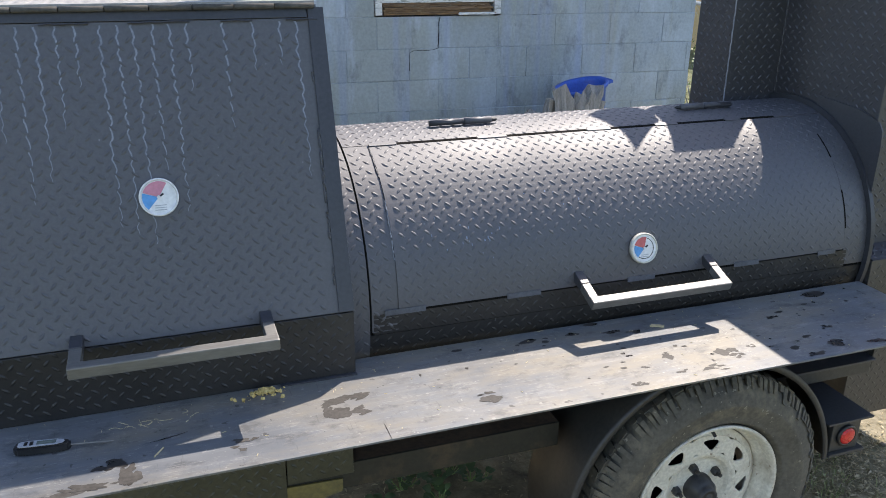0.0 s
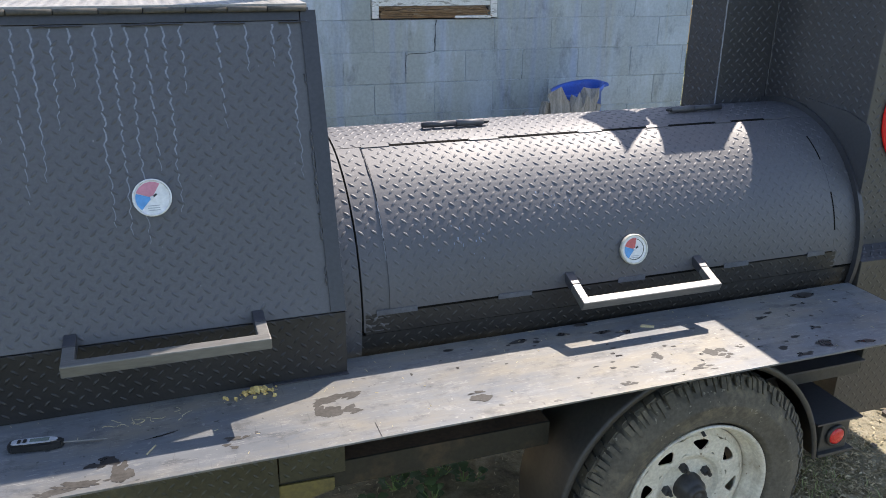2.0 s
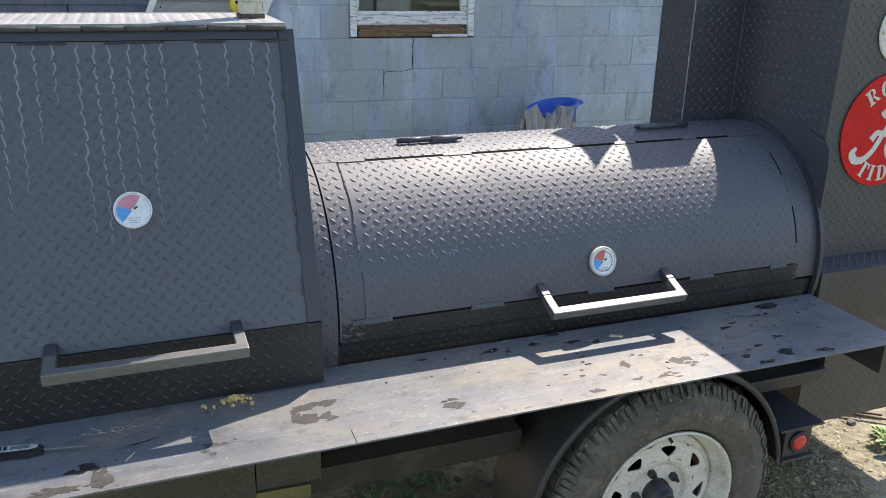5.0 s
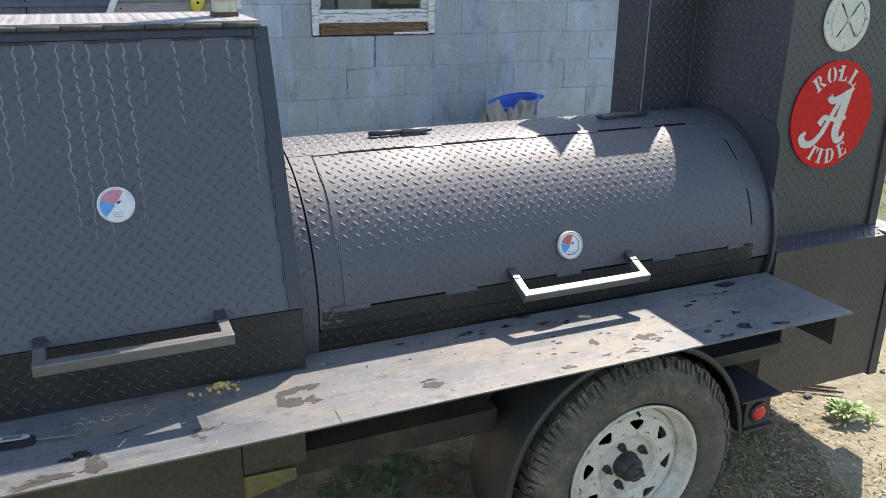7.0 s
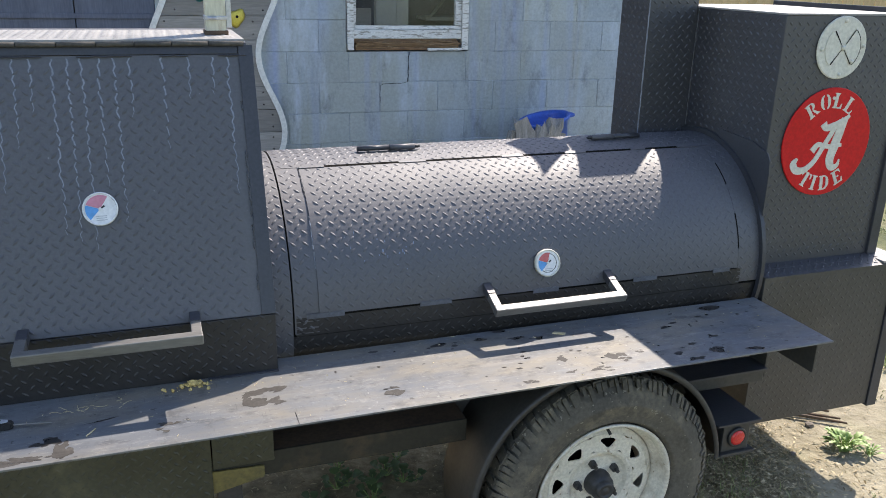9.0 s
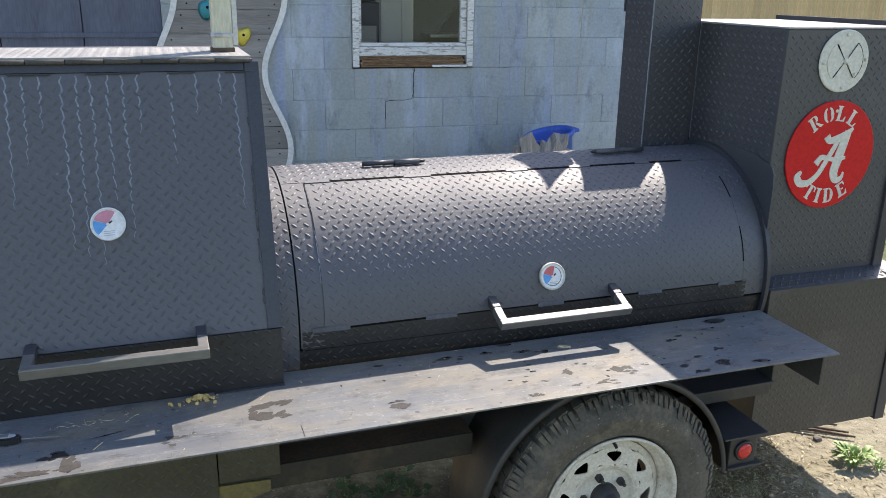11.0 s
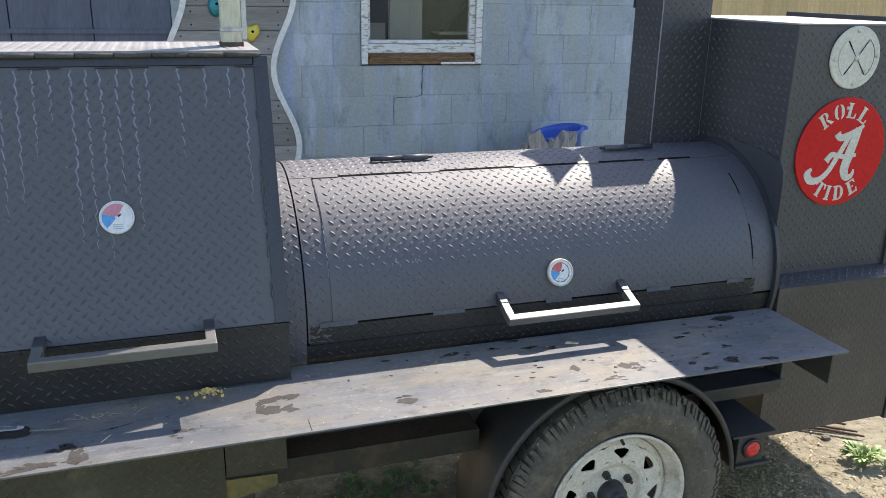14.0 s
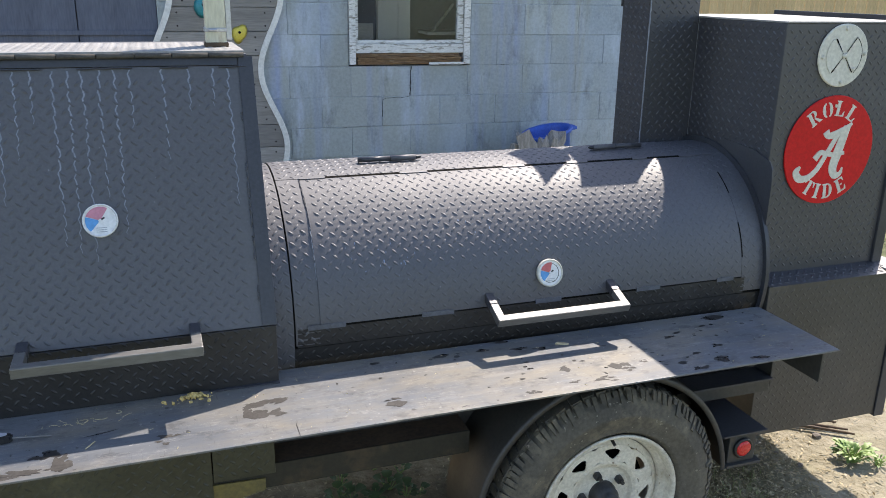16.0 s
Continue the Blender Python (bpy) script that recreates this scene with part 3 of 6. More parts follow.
    for (x0, z0), (x1, z1) in zip(crack, crack[1:]):
        merge(bm, tube([(x0, -0.0015, z0), ((x0 + x1) / 2 + rnd.uniform(-.006, .006), -0.0015, (z0 + z1) / 2 + rnd.uniform(-.004, .004)), (x1, -0.0015, z1)], rnd.uniform(0.0014, 0.0024), 5))
    wall_part("crack", bm, GAP, wall, "dark open step crack")


def build_window():
    win = thing("window_1", tuple(WALL @ Vector((1.936, 0.02, SILL))), "old wooden window with peeling white paint and a rotten sill", "window", kind="structure")
    j = 0.048
    for name, lo, hi in (("window_frame", (WIN_L + 0.003, -0.016, SILL + 0.01), (WIN_L + j, 0.12, WIN_TOP - 0.003)),
                         ("window_frame", (WIN_R - j, -0.016, SILL + 0.01), (WIN_R - 0.003, 0.12, WIN_TOP - 0.003)),
                         ("window_frame", (WIN_L + j, -0.016, WIN_TOP - 0.06), (WIN_R - j, 0.12, WIN_TOP - 0.003))):
        wall_part(name, box(lo, hi, 0.004), WINDOW_WHITE, win)
    # rotten sill, splintered
    rnd = random.Random(11)
    bm = bmesh.new()
    for i in range(6):
        z = SILL + 0.010 + i * 0.0125
        add_box(bm, (WIN_L + j + 0.002 + rnd.uniform(0, .02), -0.012 + rnd.uniform(-.012, .014), z), (WIN_R - j - 0.002 - rnd.uniform(0, .03), 0.10, z + 0.0115), 0.002)
    for i in range(60):
        x = rnd.uniform(WIN_L + j + .02, WIN_R - j - .1)
        z = SILL + rnd.uniform(0.012, 0.078)
        add_box(bm, (x, -0.026 + rnd.uniform(0, .016), z), (x + rnd.uniform(.03, .14), 0.0, z + rnd.uniform(.003, .007)), 0.0, Matrix.Translation((0, 0, 0)))
    wall_part("window_sill", bm, ROTTEN, win, "rotten splintered brown sill")
    wall_part("sill_patch", box((WIN_R - 0.30, -0.03, SILL + 0.008), (WIN_R - j - 0.004, -0.002, SILL + 0.024), 0.002), WINDOW_WHITE, win)
    wall_part("bottom_rail", box((WIN_L + j + .001, -0.004, SILL + 0.086), (WIN_R - j - .001, 0.06, SILL + 0.146), 0.004), WINDOW_WHITE, win)
    wall_part("bottom_rail", box((WIN_L + j + .001, 0.012, SILL + 0.148), (WIN_R - j - .001, 0.05, SILL + 0.172), 0.003), WINDOW_WHITE, win)
    for x0, x1 in ((WIN_L + j + .002, WIN_L + j + .02), (WIN_R - j - .045, WIN_R - j - .002)):
        wall_part("stile", box((x0, 0.006, SILL + 0.174), (x1, 0.05, WIN_TOP - .064), 0.003), WINDOW_WHITE, win)
    wall_part("meeting_rail", box((WIN_L + j + .022, 0.01, 1.73), (WIN_R - j - .047, 0.05, 1.77), 0.003), WINDOW_WHITE, win)
    pane = wall_part("pane", box((WIN_L + j + .021, 0.028, SILL + .173), (WIN_R - j - .046, 0.032, WIN_TOP - .065)), GLASS, win)
    pane.visible_shadow = False
    # what shows inside
    room = box((WIN_L - 0.7, 0.9, 0.3), (WIN_R + 0.9, 0.92, WALL_TOP - 0.01))
    bmesh.ops.transform(room, matrix=WALL, verts=room.verts)
    tagged(part("room_partition", room, ROOM), "dim interior partition wall", "wall", kind="structure")
    floor = box((-2.8, 0.206, -0.05), (WALL_R - .2, 3.8, 0.03))
    bmesh.ops.transform(floor, matrix=WALL, verts=floor.verts)
    tagged(part("floor", floor, ROOM), "dim interior floor of the building", "floor", kind="structure")
    door = thing("interior_door", tuple(WALL @ Vector((1.92, 0.52, 0.03))), "beige panelled door inside the dim room", "door")
    wall_part("leaf", box((1.775, 0.50, 0.03), (2.06, 0.54, 2.1), 0.004), ROOM_BEIGE, door)
    wall_part("stile", box((1.81, 0.488, 0.2), (1.84, 0.499, 2.0), 0.002), ROOM_BEIGE, door)
    wall_part("stile", box((1.965, 0.488, 0.2), (1.995, 0.499, 2.0), 0.002), ROOM_BEIGE, door)
    cab = thing("cabinet", tuple(WALL @ Vector((1.62, 0.5, 0.03))), "dark cabinet standing inside behind the window", "cabinet")
    wall_part("body", box((1.35, 0.32, 0.03), (1.765, 0.72, 1.56), 0.01), ROOM_DARK, cab)
    wall_part("front_panel", box((1.52, 0.305, 1.1), (1.74, 0.319, 1.40), 0.004), ROOM, cab)
    shelf = thing("wall_shelf", tuple(WALL @ Vector((2.45, 0.8, 1.3))), "slanting pale shelf boards in the dim room", "shelf")
    wall_part("board", box((2.22, 0.6, 1.30), (2.75, 0.89, 1.325), 0.003), ROOM_BEIGE, shelf)
    wall_part("brace", tube([tuple(WALL.inverted() @ (WALL @ Vector((2.25, 0.62, 1.31)))), (2.5, 0.86, 1.52)], 0.012, 6), ROOM_BEIGE, shelf)


build_building()
build_window()


# ---- climbing board with wavy edges ----
def build_climbing_board():
    wave = lambda z: 0.075 * math.sin((z - 1.36) * 2 * math.pi / 1.0)
    left = lambda z: 0.322 + wave(z)
    right = lambda z: 0.968 + wave(z) + 0.01
    board = thing("climbing_board", tuple(WALL @ Vector((0.64, -0.05, 0))), "weathered grey plank climbing board with wavy white edges and plastic holds", "climbing board")
    z = 0.0
    pitch, i = 0.1505, 0
    z = 0.538 - 3 * pitch - 0.08
    rnd = random.Random(3)
    while z < 2.3:
        z0, z1 = max(0.004, z + 0.002), z + pitch - 0.002
        z += pitch
        if z1 < 0.02:
            continue
        n = 8
        zs = [z0 + (z1 - z0) * k / n for k in range(n + 1)]
        outline = [(left(q), q) for q in zs] + [(right(q), q) for q in reversed(zs)]
        m = Matrix.Translation((0, -0.025 - rnd.uniform(0, .003), 0)) @ Matrix.Rotation(radians(90), 4, "X")
        plank = wall_part("plank", prism(outline, 0.024, m), PLANK, board)
        zc = (z0 + z1) / 2
        for x in (left(zc) + 0.06, right(zc) - 0.055):
            for dz in (-0.04, 0.04):
                wall_part("screw", lathe([(0.0055, 0), (0.0055, 0.001), (0.004, 0.002)], 8,
                                         Matrix.Translation((x, -0.051, zc + dz)) @ Matrix.Rotation(radians(90), 4, "X")), GAP, plank)
    for edge, name in ((left, "edge_trim"), (right, "edge_trim")):
        zs = np.linspace(0.01, 2.3, 70)
        bm = bmesh.new()
        prev = None
        for q in zs:
            x = edge(q) + (-0.012 if edge is left else 0.012)
            slope = (edge(q + .01) - edge(q - .01)) / .02
            nx, nz = 1 / math.hypot(1, slope), -slope / math.hypot(1, slope)
            ring = [bm.verts.new((x + s * 0.018 * nx, y, q + s * 0.018 * nz)) for s, y in ((-1, -0.06), (1, -0.06), (1, -0.004), (-1, -0.004))]
            if prev:
                for k in range(4):
                    bm.faces.new((prev[k], prev[(k + 1) % 4], ring[(k + 1) % 4], ring[k]))
            prev = ring
        bmesh.ops.recalc_face_normals(bm, faces=bm.faces)
        wall_part(name, bm, ROPE_WHITE, board, "white painted wavy edge strip")

    def hold(x, z, material, label, tall=0.11, wide=0.055):
        outline = []
        for k in range(18):
            a = 2 * math.pi * k / 18
            r = 1 + 0.22 * math.sin(2 * a + 0.8) + 0.10 * math.sin(3 * a)
            outline.append((x + wide * r * math.cos(a), z + tall * 0.5 * r * math.sin(a)))
        bm = prism(outline, 0.03, Matrix.Translation((0, -0.0508, 0)) @ Matrix.Rotation(radians(90), 4, "X"))
        top = [v for v in bm.verts if v.co.y < -0.07]
        for v in top:
            v.co.x += (x - v.co.x) * 0.35
            v.co.z += (z - v.co.z) * 0.35
        h = wall_part("hold", bm, material, board, label, True)
        wall_part("bolt", lathe([(0.009, 0), (0.009, 0.006), (0.005, 0.008)], 10, Matrix.Translation((x, -0.0805, z + .01)) @ Matrix.Rotation(radians(90), 4, "X")), GAP, h)
    hold(0.792, 1.347, HOLD_YELLOW, "bright yellow plastic climbing hold", 0.13, 0.042)
    hold(0.58, 1.515, HOLD_TEAL, "teal plastic climbing hold", 0.15, 0.05)


build_climbing_board()


# ---- blue bucket and wood ----
def build_bucket():
    base = WALL @ Vector((2.93, -0.27, 0))
    stump = thing("log_stump", (base.x, base.y, 0), "grey sawn log stump standing on the ground", "log")
    rnd = random.Random(8)
    prof = [(0.0, 0.0), (0.16, 0.0), (0.165, 0.1), (0.155, 0.30), (0.15, 0.355), (0.0, 0.355)]
    bm = lathe(prof, 20, Matrix.Translation((base.x, base.y, ground_height(base.x, base.y) - 0.01)))
    for v in bm.verts:
        v.co.x += rnd.uniform(-.006, .006)
    part("trunk", bm, GREY_WOOD, stump)
    b = thing("bucket", (base.x, base.y, 0.27), "blue plastic bucket with a wide rim standing on a stump", "bucket")
    tilt = Matrix.Translation((base.x + 0.01, base.y, 0.352)) @ Matrix.Rotation(radians(-13), 4, "Y") @ Matrix.Scale(0.89, 4)
    prof = [(0.125, 0.003), (0.13, 0.0), (0.185, 0.36), (0.205, 0.365), (0.21, 0.385), (0.205, 0.395), (0.185, 0.392), (0.178, 0.36), (0.12, 0.012), (0.0, 0.012)]
    part("shell", lathe(prof, 40, tilt), BLUE_PLASTIC, b, smooth=True)
    ear = box((0.19, -0.05, 0.345), (0.25, 0.05, 0.372), 0.008, tilt)
    part("grip", ear, BLUE_PLASTIC, b)
    for k, (dx, dy, top, r, lean) in enumerate(((-0.37, -0.28, 0.70, 0.062, 0.22), (-0.16, -0.33, 0.755, 0.060, -0.26), (-0.19, -0.35, 0.72, 0.045, 0.22), (-0.125, -0.33, 0.735, 0.050, 0.24), (0.0, -0.31, 0.67, 0.034, 0.05), (-0.46, -0.26, 0.60, 0.060, 0.12))):
        x, y = base.x + dx - 0.12, base.y + dy
        piece = thing("split_log", (x, y, 0), "weathered grey split log standing on end", "log", "split logs by the bucket")
        bm = bmesh.new()
        rings = []
        for q in range(9):
            z = top * q / 8
            ring = []
            for s in range(9):
                a = 2 * math.pi * s / 9
                rr = r * (1 + 0.25 * math.sin(a * 2 + k) + 0.18 * math.cos(a * 3 + 2.1 * k) + 0.55 * noise.noise(Vector((k * 3.1 + 1.6 * math.cos(a), 1.6 * math.sin(a), z * 9))))
                tip = rnd.uniform(-.075, .02) if q == 8 else 0
                ring.append(bm.verts.new((x + lean * z * 0.5 + rr * math.cos(a), y + rr * 0.7 * math.sin(a), z + tip)))
            rings.append(ring)
        for a, c in zip(rings, rings[1:]):
            for s in range(9):
                bm.faces.new((a[s], a[(s + 1) % 9], c[(s + 1) % 9], c[s]))
        bm.faces.new(rings[0][::-1])
        bm.faces.new(rings[-1])
        part("trunk", bm, GREY_WOOD, piece)


build_bucket()


# ---- fences ----
def build_fences():
    a, b = Vector((7.6, 13.6, 0)), Vector((9.6, 4.2, 0))
    d = (b - a).normalized()
    n = int((b - a).length / 0.145)
    fence = thing("wooden_fence", tuple((a + b) / 2), "tall privacy fence of fresh yellow pine boards", "fence")
    turn = math.atan2(d.y, d.x)
    o = ORIGIN[fence.name]
    me = mesh_of(box((-0.069, -0.01, 0.03), (0.069, 0.01, 2.05), 0.003), "picket")
    me.materials.append(FENCE_WOOD)
    rnd = random.Random(2)
    for i in range(n):
        p = a + d * (i * 0.145 + 0.07)
        ob = new("picket", me)
        ob.parent = fence
        ob.matrix_basis = Matrix.Translation(p - o + Vector((0, 0, rnd.uniform(-.012, .012)))) @ Matrix.Rotation(turn + rnd.uniform(-.03, .03), 4, "Z")
    for z in (0.35, 1.05, 1.75):
        part("rail", box((0, -0.055, z), ((b - a).length, -0.016, z + 0.09), 0.003, Matrix.Translation(a) @ Matrix.Rotation(turn, 4, "Z") @ Matrix.Scale(-1, 4, (0, 1, 0))), FENCE_WOOD, fence)
    # chain link
    a, b = Vector((5.75, 8.6, 0)), Vector((7.05, 2.6, 0))
    d, L = (b - a).normalized(), (b - a).length
    cl = thing("chain_link_fence", tuple((a + b) / 2), "low galvanised chain-link fence with a pipe top rail", "fence")
    part("top_rail", tube([a + Vector((0, 0, 0.96)), b + Vector((0, 0, 0.96))], 0.021, 10), GALV, cl, smooth=True)
    k = 0
    while k * 2.4 < L:
        p = a + d * k * 2.4
        part("post", tube([p, p + Vector((0, 0, 0.985))], 0.024, 10), GALV, cl, smooth=True)
        k += 1
    verts, faces = [], []
    cell, H = 0.06, 0.92
    side = Vector((-d.y, d.x, 0))
    steps = int(L / cell)
    for s in (1, -1):
        for i in range(-16, steps + 16):
            x0 = i * cell
            x1 = x0 + s * H
            u0, u1, z0, z1 = x0, x1, 0.03, 0.03 + H
            if min(u0, u1) < 0 or max(u0, u1) > L:
                continue
            p, q = a + d * u0 + Vector((0, 0, z0)), a + d * u1 + Vector((0, 0, z1))
            w = side * 0.0016
            up = Vector((0, 0, 0.0022))
            c = len(verts)
            verts += [p - w, p + w, p + up, q - w, q + w, q + up]
            faces += [(c, c + 1, c + 4, c + 3), (c + 1, c + 2, c + 5, c + 4), (c + 2, c, c + 3, c + 5)]
    me = bpy.data.meshes.new("wire_mesh")
    me.from_pydata([v - ORIGIN[cl.name] for v in verts], [], faces)
    me.materials.append(GALV)
    ob = new("wire_mesh", me)
    ob.parent = cl
    tagged(ob, kind="stuff")


build_fences()


# ---- trailer ----
SHELF_Z, SHELF_L, SHELF_R = 0.717, -0.62, 1.968
WHEEL = Vector((1.330, 2.10, 0.305))
FENDER = Vector((1.322, 2.09, 0.297))


def build_trailer():
    tr = thing("trailer", (0.9, 2.5, 0), "black steel utility trailer carrying the smoker", "trailer")
    part("shelf", box((SHELF_L, 2.0, SHELF_Z - 0.005), (SHELF_R, 2.335, SHELF_Z), 0.0012), SHELF, tr, "worn grey steel work shelf with stains")
    part("shelf", box((SHELF_R - 0.001, 2.10, SHELF_Z - 0.0062), (SHELF_R + 0.002, 2.3, SHELF_Z - 0.001)), FRAME_PAINT, tr)
    # angle brackets under the shelf
    for x in (-0.3, 0.72, 1.64):
        part("shelf_bracket", box((x, 2.06, SHELF_Z - 0.04), (x + 0.005, 2.33, SHELF_Z - 0.0055)), FRAME_PAINT, tr)
    part("end_angle", box((1.952, 2.04, 0.600), (1.958, 2.318, SHELF_Z - 0.0058), 0.001), FRAME_PAINT, tr, "angle iron leg under the shelf end")
    # Unseen sheet, added to keep the sun off the ground under the trailer.
    part("shade_deck", box((-1.2, 2.365, 0.602), (1.98, 3.25, 0.608)), FRAME_PAINT, tr)
    # main rails
    part("rail", box((-1.2, 2.205, 0.465), (0.955, 2.211, 0.53), 0.001), RAIL_PAINT, tr)
    part("rail", box((-1.2, 2.2115, 0.524), (0.955, 2.298, 0.53), 0.001), TRIM_RUST, tr, "rusty upper leg of the angle iron rail")
    part("rail", box((-1.2, 2.30, 0.47), (2.0, 2.36, 0.60), 0.003), FRAME_PAINT, tr)
    part("rail", box((-1.2, 3.02, 0.47), (2.0, 3.08, 0.60), 0.003), FRAME_PAINT, tr)
    for x in (-1.1, -0.2, 0.75, 1.90):
        part("cross_member", box((x, 2.365, 0.50), (x + 0.05, 3.015, 0.56), 0.003), FRAME_PAINT, tr)
    part("axle", box((WHEEL.x - 0.025, 2.30, 0.30), (WHEEL.x + 0.025, 3.08, 0.35), 0.004), FRAME_PAINT, tr)
    for y in (2.33, 3.05):
        part("spring", box((WHEEL.x - 0.3, y - 0.022, 0.365), (WHEEL.x + 0.3, y + 0.022, 0.40), 0.004), FRAME_PAINT, tr)
        part("spring_hanger", box((WHEEL.x - 0.32, y - 0.024, 0.40), (WHEEL.x - 0.27, y + 0.024, 0.468), 0.003), FRAME_PAINT, tr)
        part("spring_hanger", box((WHEEL.x + 0.27, y - 0.024, 0.40), (WHEEL.x + 0.32, y + 0.024, 0.468), 0.003), FRAME_PAINT, tr)
    # side skirt of tread plate below the shelf
    skirt = part("skirt", box((-0.56, 2.192, 0.432), (0.29, 2.197, 0.70), 0.001), SKIRT, tr, "tread plate skirt under the shelf")
    tread("tread_pattern", flat((-0.56, 2.192, 0.432), (1, 0, 0), (0, 0, 1)), 0, 0.85, 0, 0.26, SKIRT, skirt)
    skirt2 = part("skirt", box((0.293, 2.196, 0.51), (0.44, 2.201, 0.70), 0.001), SKIRT, tr)
    tread("tread_pattern", flat((0.293, 2.196, 0.51), (1, 0, 0), (0, 0, 1)), 0, 0.147, 0, 0.19, SKIRT, skirt2)
    part("gusset", prism([(0.0, -0.018), (0.235, 0.030), (0.235, 0.062), (0.105, 0.066), (0.105, 0.085), (0.0, 0.085)], 0.005, Matrix(((1, 0, 0, 0.18), (0, 0, -1, 2.2035), (0, 1, 0, 0.435), (0, 0, 0, 1)))), YELLOW_STAIN, tr, "mustard stained steel gusset")
    part("jack_leg", box((0.30, 2.22, 0.02), (0.36, 2.28, 0.464), 0.004), FRAME_PAINT, tr)
    part("jack_foot", box((0.26, 2.18, 0.0), (0.40, 2.32, 0.02), 0.003), FRAME_PAINT, tr)
    # right hand members behind the fender
    part("rail", box((1.60, 2.214, 0.487), (1.944, 2.286, 0.530), 0.003), FRAME_PAINT, tr)
    part("rail_lip", box((1.60, 2.200, 0.531), (1.944, 2.286, 0.537), 0.001), LIP_PAINT, tr)
    # Near-black backing sheets, here and in the wheel well: shade put into colour.
    part("shade_backing", box((1.7205, 2.302, 0.536), (1.944, 2.307, 0.70), 0.001), GAP, tr)
    part("end_plate", box((1.945, 2.215, 0.50), (1.951, 2.29, 0.70), 0.001), FRAME_PAINT, tr)
    part("shade_backing", box((0.945, 2.302, 0.33), (1.72, 2.307, 0.70), 0.001), GAP, tr)
    # fender: a rolled arc with a turned outer lip
    R, y0, y1 = 0.393, FENDER.y, 2.30
    bm = bmesh.new()
    prof = [(R - 0.016, y0 + 0.002), (R - 0.006, y0), (R, y0 + 0.002), (R + 0.002, y0 + 0.008), (R + 0.002, y1), (R - 0.001, y1), (R - 0.001, y0 + 0.010), (R - 0.014, y0 + 0.006)]
    prev = None
    for i in range(57):
        a = radians(-14 + 189 * i / 56)
        ring = []
        for r, y in prof:
            dent = 0.0025 * noise.noise(Vector((a * 2.5, y * 9, 0.4)))
            ring.append(bm.verts.new((FENDER.x - (r + dent) * math.cos(a), y, FENDER.z + (r + dent) * math.sin(a))))
        if prev:
            for k in range(len(prof)):
                bm.faces.new((prev[k], prev[(k + 1) % len(prof)], ring[(k + 1) % len(prof)], ring[k]))
        prev = ring
    bmesh.ops.recalc_face_normals(bm, faces=bm.faces)
    part("fender", bm, FENDER_PAINT, tr, "rounded black wheel fender, dusty and chipped", True)
    build_wheel(tr)
    # tail lamp on its bracket
    lamp = part("tail_lamp", box((1.724, 2.100, 0.341), (1.818, 2.215, 0.437), 0.003), FRAME_PAINT, tr)
    part("top_plate", box((1.690, 2.084, 0.4375), (1.842, 2.30, 0.4435), 0.001), LIP_PAINT, lamp)
    part("foot_plate", box((1.716, 2.088, 0.331), (1.836, 2.215, 0.3405), 0.002), FRAME_PAINT, lamp)
    face = Matrix.Translation((1.771, 2.0995, 0.388)) @ Matrix.Rotation(radians(90), 4, "X") @ Matrix.Scale(0.96, 4)
    part("rim", lathe([(0.024, 0), (0.033, 0), (0.034, 0.005), (0.031, 0.009), (0.026, 0.009)], 28, face, True), BLACK_PLASTIC, lamp, smooth=True)
    part("lens", lathe([(0.026, 0.002), (0.025, 0.009), (0.018, 0.013), (0.0, 0.014)], 28, face), RED_LENS, lamp, "round red reflector lens", smooth=True)


